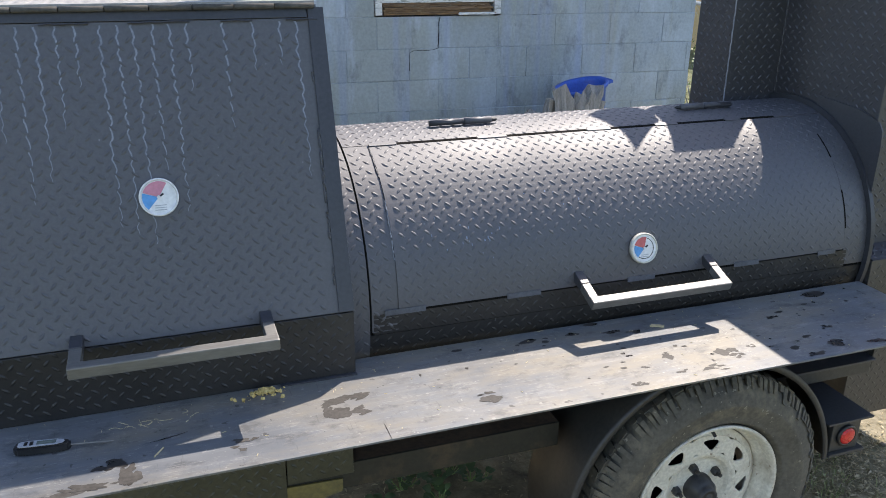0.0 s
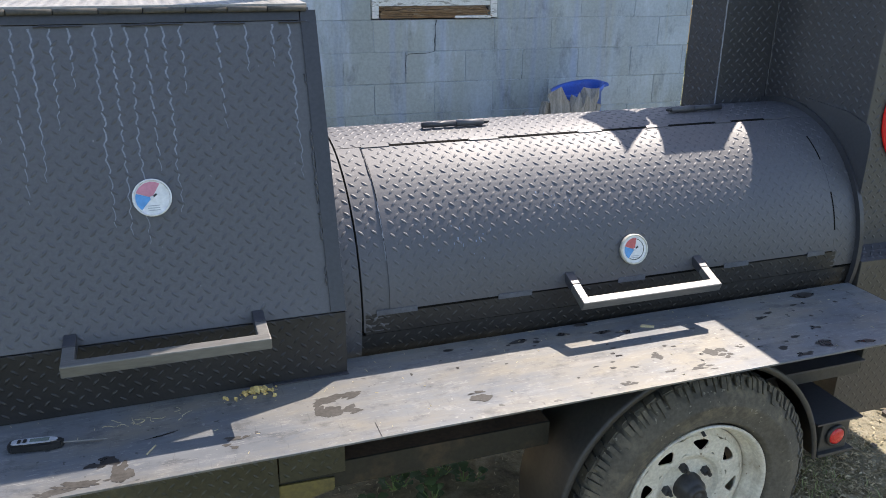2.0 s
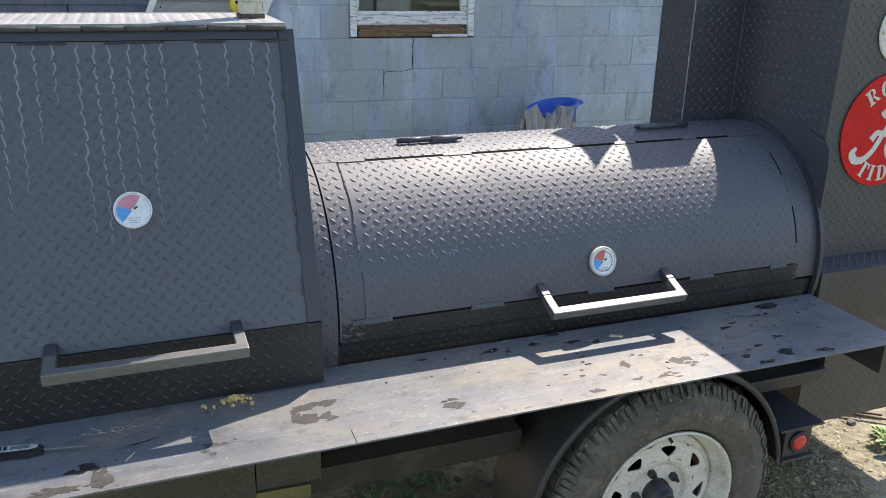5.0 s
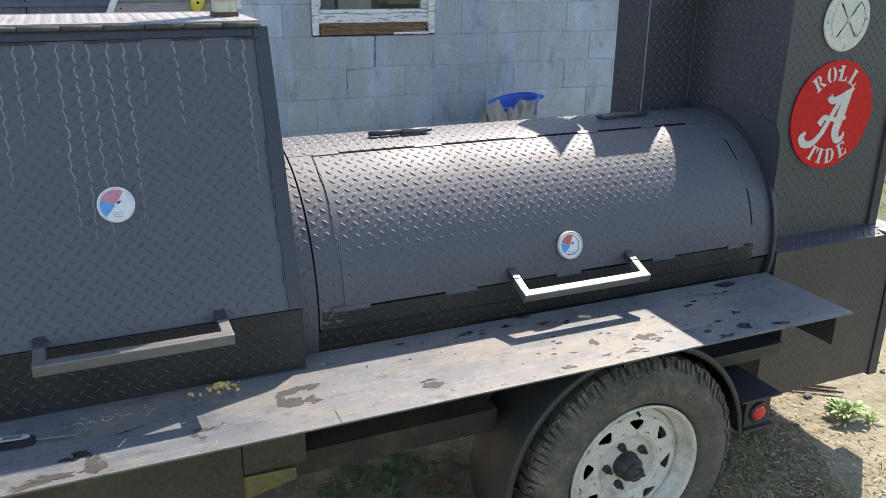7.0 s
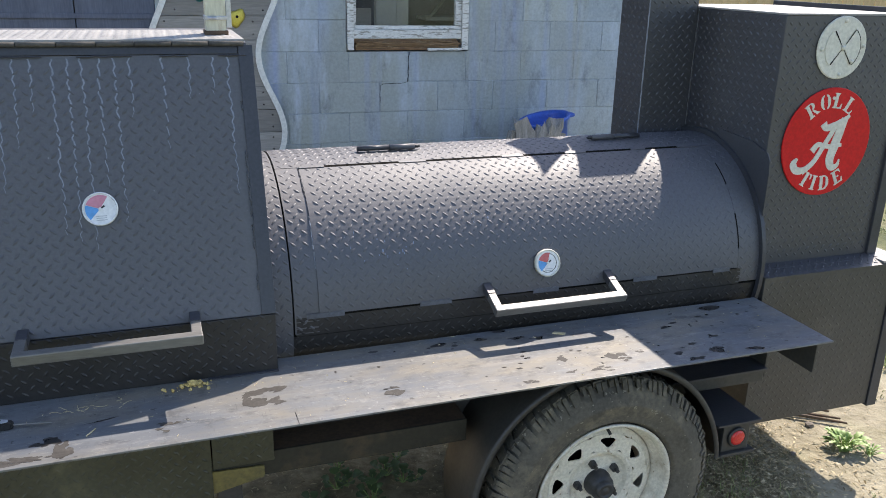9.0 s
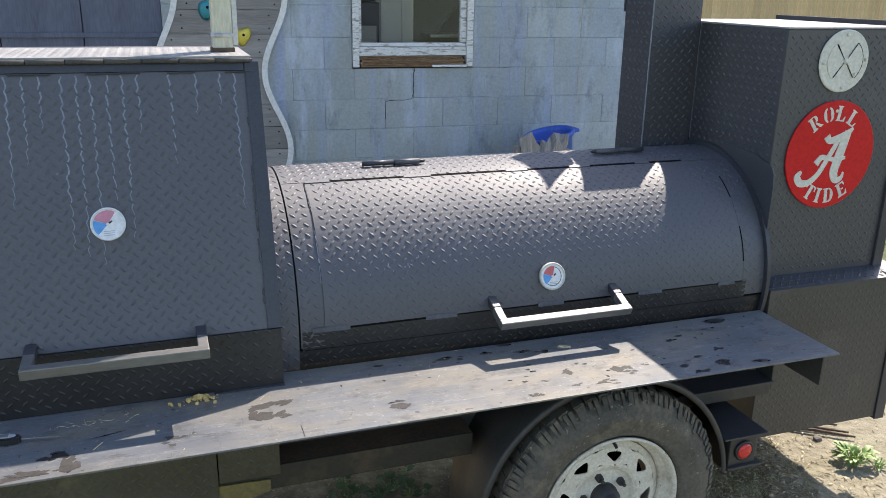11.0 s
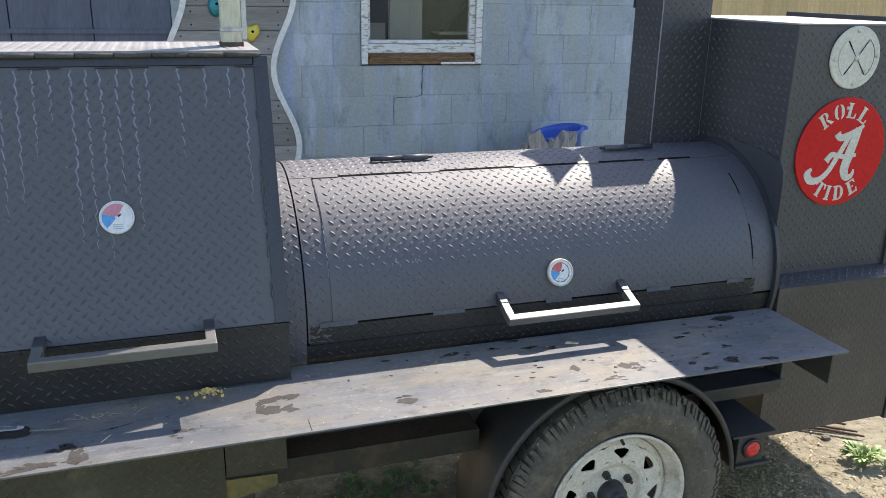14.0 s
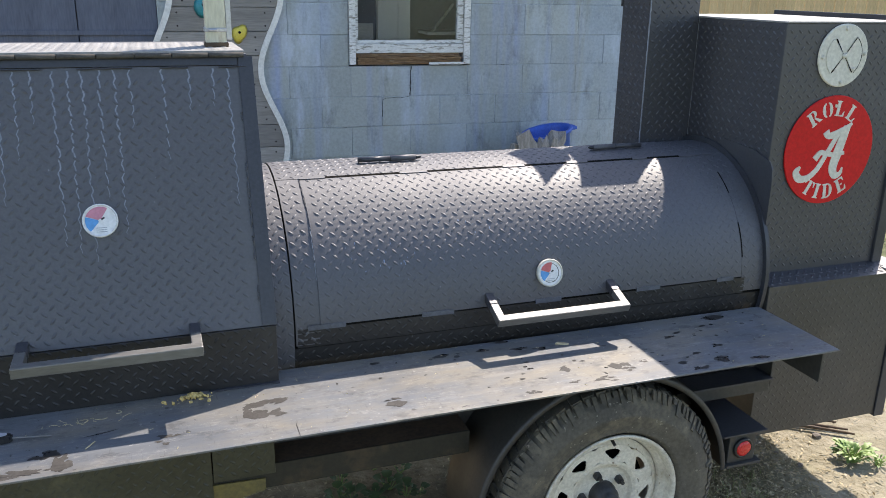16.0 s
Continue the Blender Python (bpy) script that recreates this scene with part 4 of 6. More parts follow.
def build_wheel(tr):
    wheel = thing("wheel", tuple(WHEEL), "", "")
    wheel.parent = tr
    wheel.location = WHEEL - ORIGIN[tr.name]
    M = Matrix.Translation(WHEEL) @ Matrix.Rotation(radians(90), 4, "X")
    R = 0.346
    squat = lambda p: Vector((p.x, p.y, max(p.z, -0.014)))
    # local z points towards the viewer (-y)
    prof = [(0.205, -0.16), (0.235, -0.182), (0.285, -0.19), (0.318, -0.18), (R - 0.010, -0.155), (R - 0.010, -0.022), (R - 0.017, -0.002), (0.318, 0.017), (0.302, 0.029), (0.280, 0.0355), (0.276, 0.0375), (0.270, 0.0362),
            (0.248, 0.033), (0.228, 0.025), (0.224, 0.0265), (0.219, 0.022), (0.212, 0.011), (0.205, 0.0)]
    bm = lathe(prof, 128, M, True)
    for v in bm.verts:
        v.co = squat(v.co)
    tyre = part("tyre", bm, RUBBER, wheel, "dusty off-road tyre with chunky tread", True)
    verts, faces = [], []
    N = 52
    rnd = random.Random(4)
    for i in range(N):
        for (h0, h1, off, r0, r1) in ((-0.175, -0.128, 0.0, R - 0.02, R), (-0.120, -0.088, 0.5, R - 0.014, R), (-0.080, -0.048, 0.0, R - 0.014, R), (-0.040, -0.001, 0.5, R - 0.02, R)):
            j0, j1 = rnd.uniform(-.14, .14), rnd.uniform(-.14, .14)
            a0 = 2 * math.pi * (i + off + 0.12 + j0) / N
            a1 = 2 * math.pi * (i + off + 0.80 + j1) / N
            sk = (0.02 if off else -0.02) + rnd.uniform(-.012, .012)
            c = len(verts)
            for r in (r0, r1):
                for h, s in ((h0 + rnd.uniform(-.004, .004), 0), (h1 + rnd.uniform(-.004, .004), sk)):
                    for a in (a0, a1):
                        q = r + (rnd.uniform(-.004, .001) if r == r1 else 0)
                        verts.append((q * math.cos(a + s), q * math.sin(a + s), h))
            faces += [tuple(c + q for q in f) for f in ((4, 5, 7, 6), (0, 1, 5, 4), (2, 6, 7, 3), (0, 4, 6, 2), (1, 3, 7, 5))]
        # shoulder lugs running down the sidewall, each broken in two worn chunks
        for part_no in range(2):
            a0 = 2 * math.pi * (i + 0.60 + 0.42 * part_no + rnd.uniform(-.08, .08)) / N
            a1 = a0 + 2 * math.pi * rnd.uniform(0.24, 0.36) / N
            rl = rnd.uniform(0.312, 0.328) if part_no else rnd.uniform(0.301, 0.318)
            hl = 0.017 + (0.318 - rl) * 0.75
            c = len(verts)
            q = [(R - 0.003, -0.010), (R - 0.006, 0.003 + rnd.uniform(-.002, .002)), (rl, hl + 0.003), (rl - 0.002, hl - 0.004)]
            for a in (a0, a1):
                for r, h in q:
                    b = a + (R - r) * rnd.uniform(0.1, 0.5)
                    verts.append((r * math.cos(b), r * math.sin(b), h + 0.003))
            faces += [tuple(c + k for k in f) for f in ((0, 1, 5, 4), (1, 2, 6, 5), (2, 3, 7, 6), (0, 3, 2, 1), (4, 5, 6, 7))]
    me = bpy.data.meshes.new("tread_pattern")
    me.from_pydata([squat(M @ Vector(v)) - WHEEL for v in verts], [], faces)
    me.materials.append(RUBBER)
    ob = new("tread_pattern", me)
    ob.parent = tyre
    tagged(ob, kind="stuff")
    rim = part("rim", lathe([(0.190, -0.15), (0.203, -0.15), (0.203, 0.006), (0.209, 0.014), (0.2095, 0.019), (0.206, 0.0215), (0.202, 0.020), (0.197, 0.012), (0.194, -0.006), (0.192, -0.012), (0.183, -0.018), (0.179, -0.034), (0.176, -0.05), (0.174, -0.14)], 72, M, True),
               WHITE_RIM, wheel, "white steel rim, rusty and dusty", True)
    # pressed disc with eight rounded openings
    bm = bmesh.new()
    height = lambda q: -0.019 - 0.004 * max(0.0, (q - 0.135) / 0.025)
    def polar(q, a):
        return (q * math.cos(a), q * math.sin(a), height(q))
    ring_in, ring_out, half = 0.110, 0.158, math.pi / 8
    for i in range(8):
        mid = i * math.pi / 4
        frame_pts, hole_pts = [], []
        N = 28
        for k in range(N):
            a = 2 * math.pi * k / N
            ca, sa = math.cos(a), math.sin(a)
            f = 1 / max(abs(ca), abs(sa))
            u, v = ca * f, sa * f
            frame_pts.append(((ring_in + ring_out) / 2 + u * (ring_out - ring_in) / 2, mid + v * half))
            e = (abs(ca) ** 3.2 + abs(sa) ** 3.2) ** (-1 / 3.2)
            hu, hv = ca * e, sa * e
            hole_pts.append((0.131 + hu * 0.0155, mid + hv * (0.135 + 0.085 * hu) + 0.03 * hu))
        A = [bm.verts.new(polar(*q)) for q in frame_pts]
        B = [bm.verts.new(polar(*q)) for q in hole_pts]
        for k in range(N):
            t = (k + 1) % N
            bm.faces.new((A[k], A[t], B[t], B[k]))
    merge(bm, ring_strip([(0.040, -0.034), (0.050, -0.036), (0.078, -0.036), (0.086, -0.033), (0.094, -0.024), (0.102, -0.020), (0.110, height(0.110))], 56))
    merge(bm, ring_strip([(0.158, height(0.158)), (0.168, -0.029), (0.1755, -0.035)], 56))
    bmesh.ops.remove_doubles(bm, verts=bm.verts, dist=0.0004)
    bmesh.ops.recalc_face_normals(bm, faces=bm.faces)
    bmesh.ops.transform(bm, matrix=M @ Matrix.Rotation(radians(37), 4, "Z"), verts=bm.verts)
    disc = part("disc", bm, WHITE_RIM, wheel)
    so = disc.modifiers.new("thickness", "SOLIDIFY")
    so.thickness, so.offset = 0.004, 0
    part("brake_drum", lathe([(0.0, -0.07), (0.135, -0.07), (0.14, -0.05), (0.14, -0.14), (0.0, -0.14)], 40, M), GAP, wheel)
    part("hub", lathe([(0.041, -0.05), (0.041, -0.022), (0.038, -0.018), (0.037, 0.000), (0.031, 0.004), (0.027, 0.012), (0.025, 0.022), (0.018, 0.0235), (0.017, 0.020), (0.010, 0.020), (0.008, 0.0225), (0.0, 0.0225)], 32, M), HUB_BLACK, wheel, "black greasy hub cap", True)
    for i in range(5):
        a = 2 * math.pi * i / 5 + 0.62
        p = M @ Matrix.Translation((0.063 * math.cos(a), 0.063 * math.sin(a), -0.036))
        nut = part("lug_nut", lathe([(0.0125, 0), (0.012, 0.014), (0.009, 0.019), (0.0, 0.019)], 6, p), HUB_BLACK, wheel)
        part("stud", lathe([(0.0055, 0.019), (0.0055, 0.030), (0.0, 0.031)], 8, p), HUB_BLACK, nut)
    part("valve_stem", tube([M @ Vector((0.008, 0.180, -0.020)), M @ Vector((0.012, 0.166, -0.002))], 0.0045, 8), BLACK_PLASTIC, wheel)


build_trailer()

# ---- warming cabinet ----
LEAN = 0.347                       # metres back for each metre up
CAB_L, CAB_R = -0.285, 0.471
DOOR_Z0, DOOR_Z1, DOOR_Y0 = 0.868, 1.484, 2.279


def on_door(x, z, out=0.0):
    n = Vector((0, -1, LEAN)).normalized()
    return Vector((x, DOOR_Y0 + (z - DOOR_Z0) * LEAN, z)) + n * out


def dial(name, centre, normal, radius, parent, red, ring):
    """A round thermometer: bezel, white face, coloured sectors, needle."""
    n = Vector(normal).normalized()
    q = n.to_track_quat("Z", "Y").to_matrix().to_4x4()
    # local y is kept pointing up the plate
    up = (Vector((0, 0, 1)) - n * n.z).normalized()
    right = up.cross(n)
    M = Matrix(((right.x, up.x, n.x, centre[0]), (right.y, up.y, n.y, centre[1]), (right.z, up.z, n.z, centre[2]), (0, 0, 0, 1)))
    g = part(name, lathe([(radius * 0.8, 0.0), (radius, 0.001), (radius, 0.010), (radius * 0.95, 0.013), (radius * 0.90, 0.012), (radius * 0.90, 0.008), (0.0, 0.008)], 40, M), CREAM if ring else WHITE_DIAL, parent, "round white-rimmed thermometer dial", True)
    def sector(a0, a1, r0, r1, lift, material, nm):
        bm = bmesh.new()
        k = 14
        inner = [bm.verts.new((r0 * math.cos(a0 + (a1 - a0) * i / k), r0 * math.sin(a0 + (a1 - a0) * i / k), lift)) for i in range(k + 1)]
        outer = [bm.verts.new((r1 * math.cos(a0 + (a1 - a0) * i / k), r1 * math.sin(a0 + (a1 - a0) * i / k), lift)) for i in range(k + 1)]
        for i in range(k):
            bm.faces.new((inner[i], outer[i], outer[i + 1], inner[i + 1]))
        r = bmesh.ops.extrude_face_region(bm, geom=bm.faces[:])
        bmesh.ops.translate(bm, verts=[v for v in r["geom"] if isinstance(v, bmesh.types.BMVert)], vec=(0, 0, 0.0006))
        bmesh.ops.recalc_face_normals(bm, faces=bm.faces)
        bmesh.ops.transform(bm, matrix=M, verts=bm.verts)
        part(nm, bm, material, g)
    part("face", lathe([(radius * 0.885, 0.0082), (radius * 0.885, 0.0090), (0.0, 0.0090)], 36, M), WHITE_DIAL, g)
    rr = radius * (0.74 if ring else 0.83)
    sector(radians(58 if not ring else 75), radians(160), radius * 0.1, rr, 0.0094, red, "red_zone")
    sector(radians(162), radians(228), radius * 0.1, rr, 0.0094, DIAL_BLUE, "blue_zone")
    if ring:
        sector(radians(-130), radians(72), radius * 0.66, radius * 0.70, 0.0094, BLACK_PLASTIC, "scale_ring")
    for i in range(3):
        add = box((-radius * 0.25, -radius * (0.45 + 0.12 * i), 0.0094), (radius * 0.35, -radius * (0.41 + 0.12 * i), 0.0099), 0, M)
        part("print_bar", add, GREY_PLASTIC, g)
    part("needle", box((-radius * 0.06, -radius * 0.05, 0.0104), (radius * 0.30, radius * 0.05, 0.0114), 0, M @ Matrix.Rotation(radians(35), 4, "Z")), BLACK_PLASTIC, g)
    part("pivot", lathe([(radius * 0.09, 0.0094), (radius * 0.09, 0.0125), (0.0, 0.013)], 14, M), WHITE_DIAL, g)
    return g


def bar_handle(parent, x0, x1, foot0, foot1, front, size=0.026):
    """A square-tube pull: two dark arms from the plate and a bare steel grip. foot and front are (y, z)."""
    y, z = front
    d = Vector((0, foot0 - y - size, foot1 - (z - size / 2)))
    L = d.length + size / 2
    # local y runs from the grip to the plate along the arms
    m = Matrix.Translation((0, y + size / 2, z - size / 2)) @ Matrix.Rotation(math.atan2(d.z, d.y), 4, "X")
    k = size / 2
    h = part("handle", box((x0, -k, -k), (x1, k, k), 0.003, m), BARE, parent, "square-tube handle of bare steel")
    for x in (x0, x1 - size):
        part("arm", box((x + 0.0005, k - 0.002, -k + 0.0008), (x + size - 0.0005, L * 0.58, k - 0.0008), 0.002, m), BARE, h)
        part("arm_root", box((x, L * 0.5805, -k), (x + size, L + 0.004, k), 0.002, m), LIP_PAINT, h, "black painted arm end")
    return h


def build_cabinet():
    cab = thing("warming_cabinet", (0.09, 2.5, SHELF_Z), "black tread plate warming cabinet with a sloping door", "smoker cabinet")
    body = bmesh.new()
    side = [(2.28, SHELF_Z), (2.98, SHELF_Z), (2.98, 1.493), (DOOR_Y0 + (1.493 - DOOR_Z0) * LEAN + 0.012, 1.493), (2.291, 0.868)]
    m = Matrix(((0, 0, 1, CAB_L + 0.012), (1, 0, 0, 0), (0, 1, 0, 0), (0, 0, 0, 1)))
    merge(body, prism(side, CAB_R - CAB_L - 0.024, m))
    part("body", body, PAINT, cab)
    base = part("base", box((CAB_L + 0.004, 2.2745, SHELF_Z + 0.001), (CAB_R - 0.002, 2.2815, 0.8665), 0.001), SHADED_PLATE, cab)
    tread("tread_pattern", flat((CAB_L + 0.004, 2.2745, SHELF_Z), (1, 0, 0), (0, 0, 1)), 0, CAB_R - CAB_L - 0.006, 0, 0.168, SHADED_PLATE, base, phase=(0.3, 0.1))
    L = (DOOR_Z1 - DOOR_Z0) * math.hypot(1, LEAN)
    tilt = math.atan(LEAN)
    M = Matrix.Translation((0, DOOR_Y0, DOOR_Z0)) @ Matrix.Rotation(-tilt, 4, "X")
    # local: x along, y into the cabinet, z up the slope
    door = part("door", box((CAB_L + 0.012, 0.0, 0.0), (CAB_R - 0.012, 0.006, L - 0.0175), 0.001, M), PAINT, cab, "sloping tread plate door with pale water runs")
    o = M @ Vector((CAB_L + 0.012, 0, 0))
    tu, tv = Vector((1, 0, 0)), (M.to_3x3() @ Vector((0, 0, 1)))
    tread("tread_pattern", flat(o, tu, tv), 0, CAB_R - CAB_L - 0.06, 0, L - 0.03, PAINT, door, tall=0.0032, keep=lambda u, v: math.hypot(u + CAB_L + 0.012 - 0.097, v - 0.284) > 0.05)
    # side angle with a rough weld bead
    part("edge_angle", box((CAB_R - 0.034, -0.0045, 0.0), (CAB_R, -0.0005, L + 0.004), 0.001, M), LIP_PAINT, door)
    part("edge_angle", box((CAB_R - 0.004, -0.0005, 0.0), (CAB_R, 0.032, L + 0.004), 0.001, M), LIP_PAINT, door)
    rnd = random.Random(9)
    for z0, z1 in ((0.06, 0.10), (0.16, 0.22), (0.24, 0.40), (0.50, 0.52)):
        n = int((z1 - z0) / 0.006)
        pts = [M @ Vector((CAB_R - 0.036 + rnd.uniform(-.0015, .0015), -0.002, z0 + (z1 - z0) * i / n)) for i in range(n + 1)]
        part("weld_bead", tube(pts, 0.003, 6, [rnd.uniform(.002, .004) for _ in pts]), LIP_PAINT, door)
    # top band and stitched seam
    part("top_band", box((CAB_L, -0.003, L - 0.017), (CAB_R - 0.036, 0.006, L + 0.004), 0.001, M), LIP_PAINT, cab)
    x = CAB_L + 0.02
    k = 0
    while x < CAB_R - 0.06:
        w = rnd.uniform(0.06, 0.13)
        if k % 2 == 0:
            part("seam_bead", tube([M @ Vector((x + w * i / 6, -0.004, L - 0.021 + rnd.uniform(-.001, .001))) for i in range(7)], 0.0022, 6), LIP_PAINT, cab)
        x += w
        k += 1
    # pale runs down the door
    runs = [(-0.235, .60), (-0.18, .22), (-0.14, .34), (-0.105, .30), (-0.07, .20), (-0.035, .12), (0.01, .40), (0.042, .42), (0.072, .44), (0.108, .30), (0.142, .38), (0.175, .14), (0.248, .22), (0.307, .10), (0.362, .09), (0.398, .33)]
    for x0, ln in runs:
        x0 += 0.012
        for name, wide, out, material in (("damp_halo", 0.0042, 0.0003, RUN_HALO), ("water_run", 0.0021, 0.0007, RUN)):
            bm = bmesh.new()
            prev = None
            n = max(8, int(ln / 0.005))
            for i in range(n + 1):
                s = L - 0.024 - ln * i / n
                ph = ((s + 0.37 * x0) % PITCH) / PITCH
                swing = 0.5 * math.sin(2 * math.pi * ph) + 0.18 * math.sin(4 * math.pi * ph + 0.7)
                fade = (1 - 0.75 * (i / n) ** 2) * (1.9 if x0 < -0.2 else 1.0)
                w = wide * fade * (0.75 + 0.5 * abs(noise.noise(Vector((x0 * 70, s * 60, 1.0)))))
                xx = x0 + 0.0042 * swing + 0.004 * noise.noise(Vector((x0 * 31, s * 17, 0)))
                ring = [bm.verts.new(M @ Vector((xx - w, -out, s))), bm.verts.new(M @ Vector((xx + w, -out, s)))]
                if prev:
                    bm.faces.new((prev[0], ring[0], ring[1], prev[1]))
                prev = ring
            bmesh.ops.recalc_face_normals(bm, faces=bm.faces)
            part(name, bm, material, door, "pale dried water run" if name == "water_run" else "")
    dial("thermometer", on_door(0.097, 1.134, 0.002), (0, -1, LEAN), 0.0385, door, DIAL_PINK, False)
    bar_handle(door, -0.098, 0.293, 2.287, 0.879, (2.163, 0.885), 0.0245)
    # lid of tread plate, coloured lighter for the sun, with a hinge roll along its front edge
    zt = 1.494
    yf = DOOR_Y0 + (zt - DOOR_Z0) * LEAN - 0.008
    lid = part("lid", box((CAB_L - 0.01, yf, zt + 0.001), (CAB_R - 0.018, 2.79, zt + 0.009), 0.0015), SUNLIT_PLATE, cab, "tread plate lid, coloured pale for the sun on it")
    tread("tread_pattern", flat((CAB_L - 0.01, yf, zt + 0.009), (1, 0, 0), (0, 1, 0)), 0, CAB_R - CAB_L - 0.02, 0, 0.31, SUNLIT_PLATE, lid, tall=0.0017)
    for i in range(9):
        a = CAB_L - 0.01 + i * 0.083
        part("hinge_knuckle", tube([(a, yf - 0.003, zt - 0.001), (a + 0.081, yf - 0.003, zt - 0.001)], 0.0058, 10), DUSTY_STEEL, lid, smooth=True)
    # stack on the lid
    st = thing("exhaust_stack", (0.405, 2.63, zt + 0.009), "square ivory exhaust stack, rusty at its foot", "chimney")
    part("pipe", box((0.374, 2.605, zt + 0.0095), (0.424, 2.655, 2.45), 0.004), IVORY, st)
    part("foot_plate", box((0.370, 2.601, zt + 0.0092), (0.428, 2.659, zt + 0.020), 0.002), TRIM_RUST, st)
    part("clamp_band", box((0.371, 2.602, zt + 0.046), (0.427, 2.658, zt + 0.056), 0.002), GALV, st)
    part("clamp_screw", tube([(0.380, 2.597, zt + 0.051), (0.40, 2.597, zt + 0.051)], 0.0045, 8), GALV, st)
    part("corner_strip", box((0.4245, 2.612, zt + 0.026), (0.438, 2.650, 2.45), 0.002), GALV, st)


IVORY = surface("stained ivory paint", (0.50, 0.47, 0.33), (0.62, 0.60, 0.46), 0.4, 0, 6, 80, 0.0006, stretch=(2, 2, 0.4), stain=(0.24, 0.15, 0.07), stain_at=(0.58, 0.72), stain_scale=8, stain_stretch=(2, 2, 0.5))
build_cabinet()

# ---- barrel smoker ----
AX_Y, AX_Z, BAR_R = 2.710, 0.800, 0.370


def on_barrel(x, deg, r=BAR_R):
    a = radians(deg)
    return Vector((x, AX_Y - r * math.cos(a), AX_Z + r * math.sin(a)))


def shell(x0, x1, a0, a1, r0, r1, n=None):
    bm = bmesh.new()
    n = n or max(4, int((a1 - a0) / 2.5))
    rows = []
    for i in range(n + 1):
        a = a0 + (a1 - a0) * i / n
        rows.append([bm.verts.new(on_barrel(x, a, r)) for x, r in ((x0, r0), (x1, r0), (x1, r1), (x0, r1))])
    for p, q in zip(rows, rows[1:]):
        for k in range(4):
            bm.faces.new((p[k], p[(k + 1) % 4], q[(k + 1) % 4], q[k]))
    bm.faces.new(rows[0][::-1])
    bm.faces.new(rows[-1])
    bmesh.ops.recalc_face_normals(bm, faces=bm.faces)
    return bm


def barrel_lugs(parent, x0, x1, a0, a1, r, material, keep=None, phase=(0, 0)):
    def place(u, v):
        a = math.degrees(v / r)
        p = on_barrel(u, a, r)
        ra = radians(a)
        return p, Vector((1, 0, 0)), Vector((0, math.sin(ra), math.cos(ra))), Vector((0, -math.cos(ra), math.sin(ra)))
    tread("tread_pattern", place, x0, x1, radians(a0) * r, radians(a1) * r, material, parent, keep, phase, tall=0.0021)


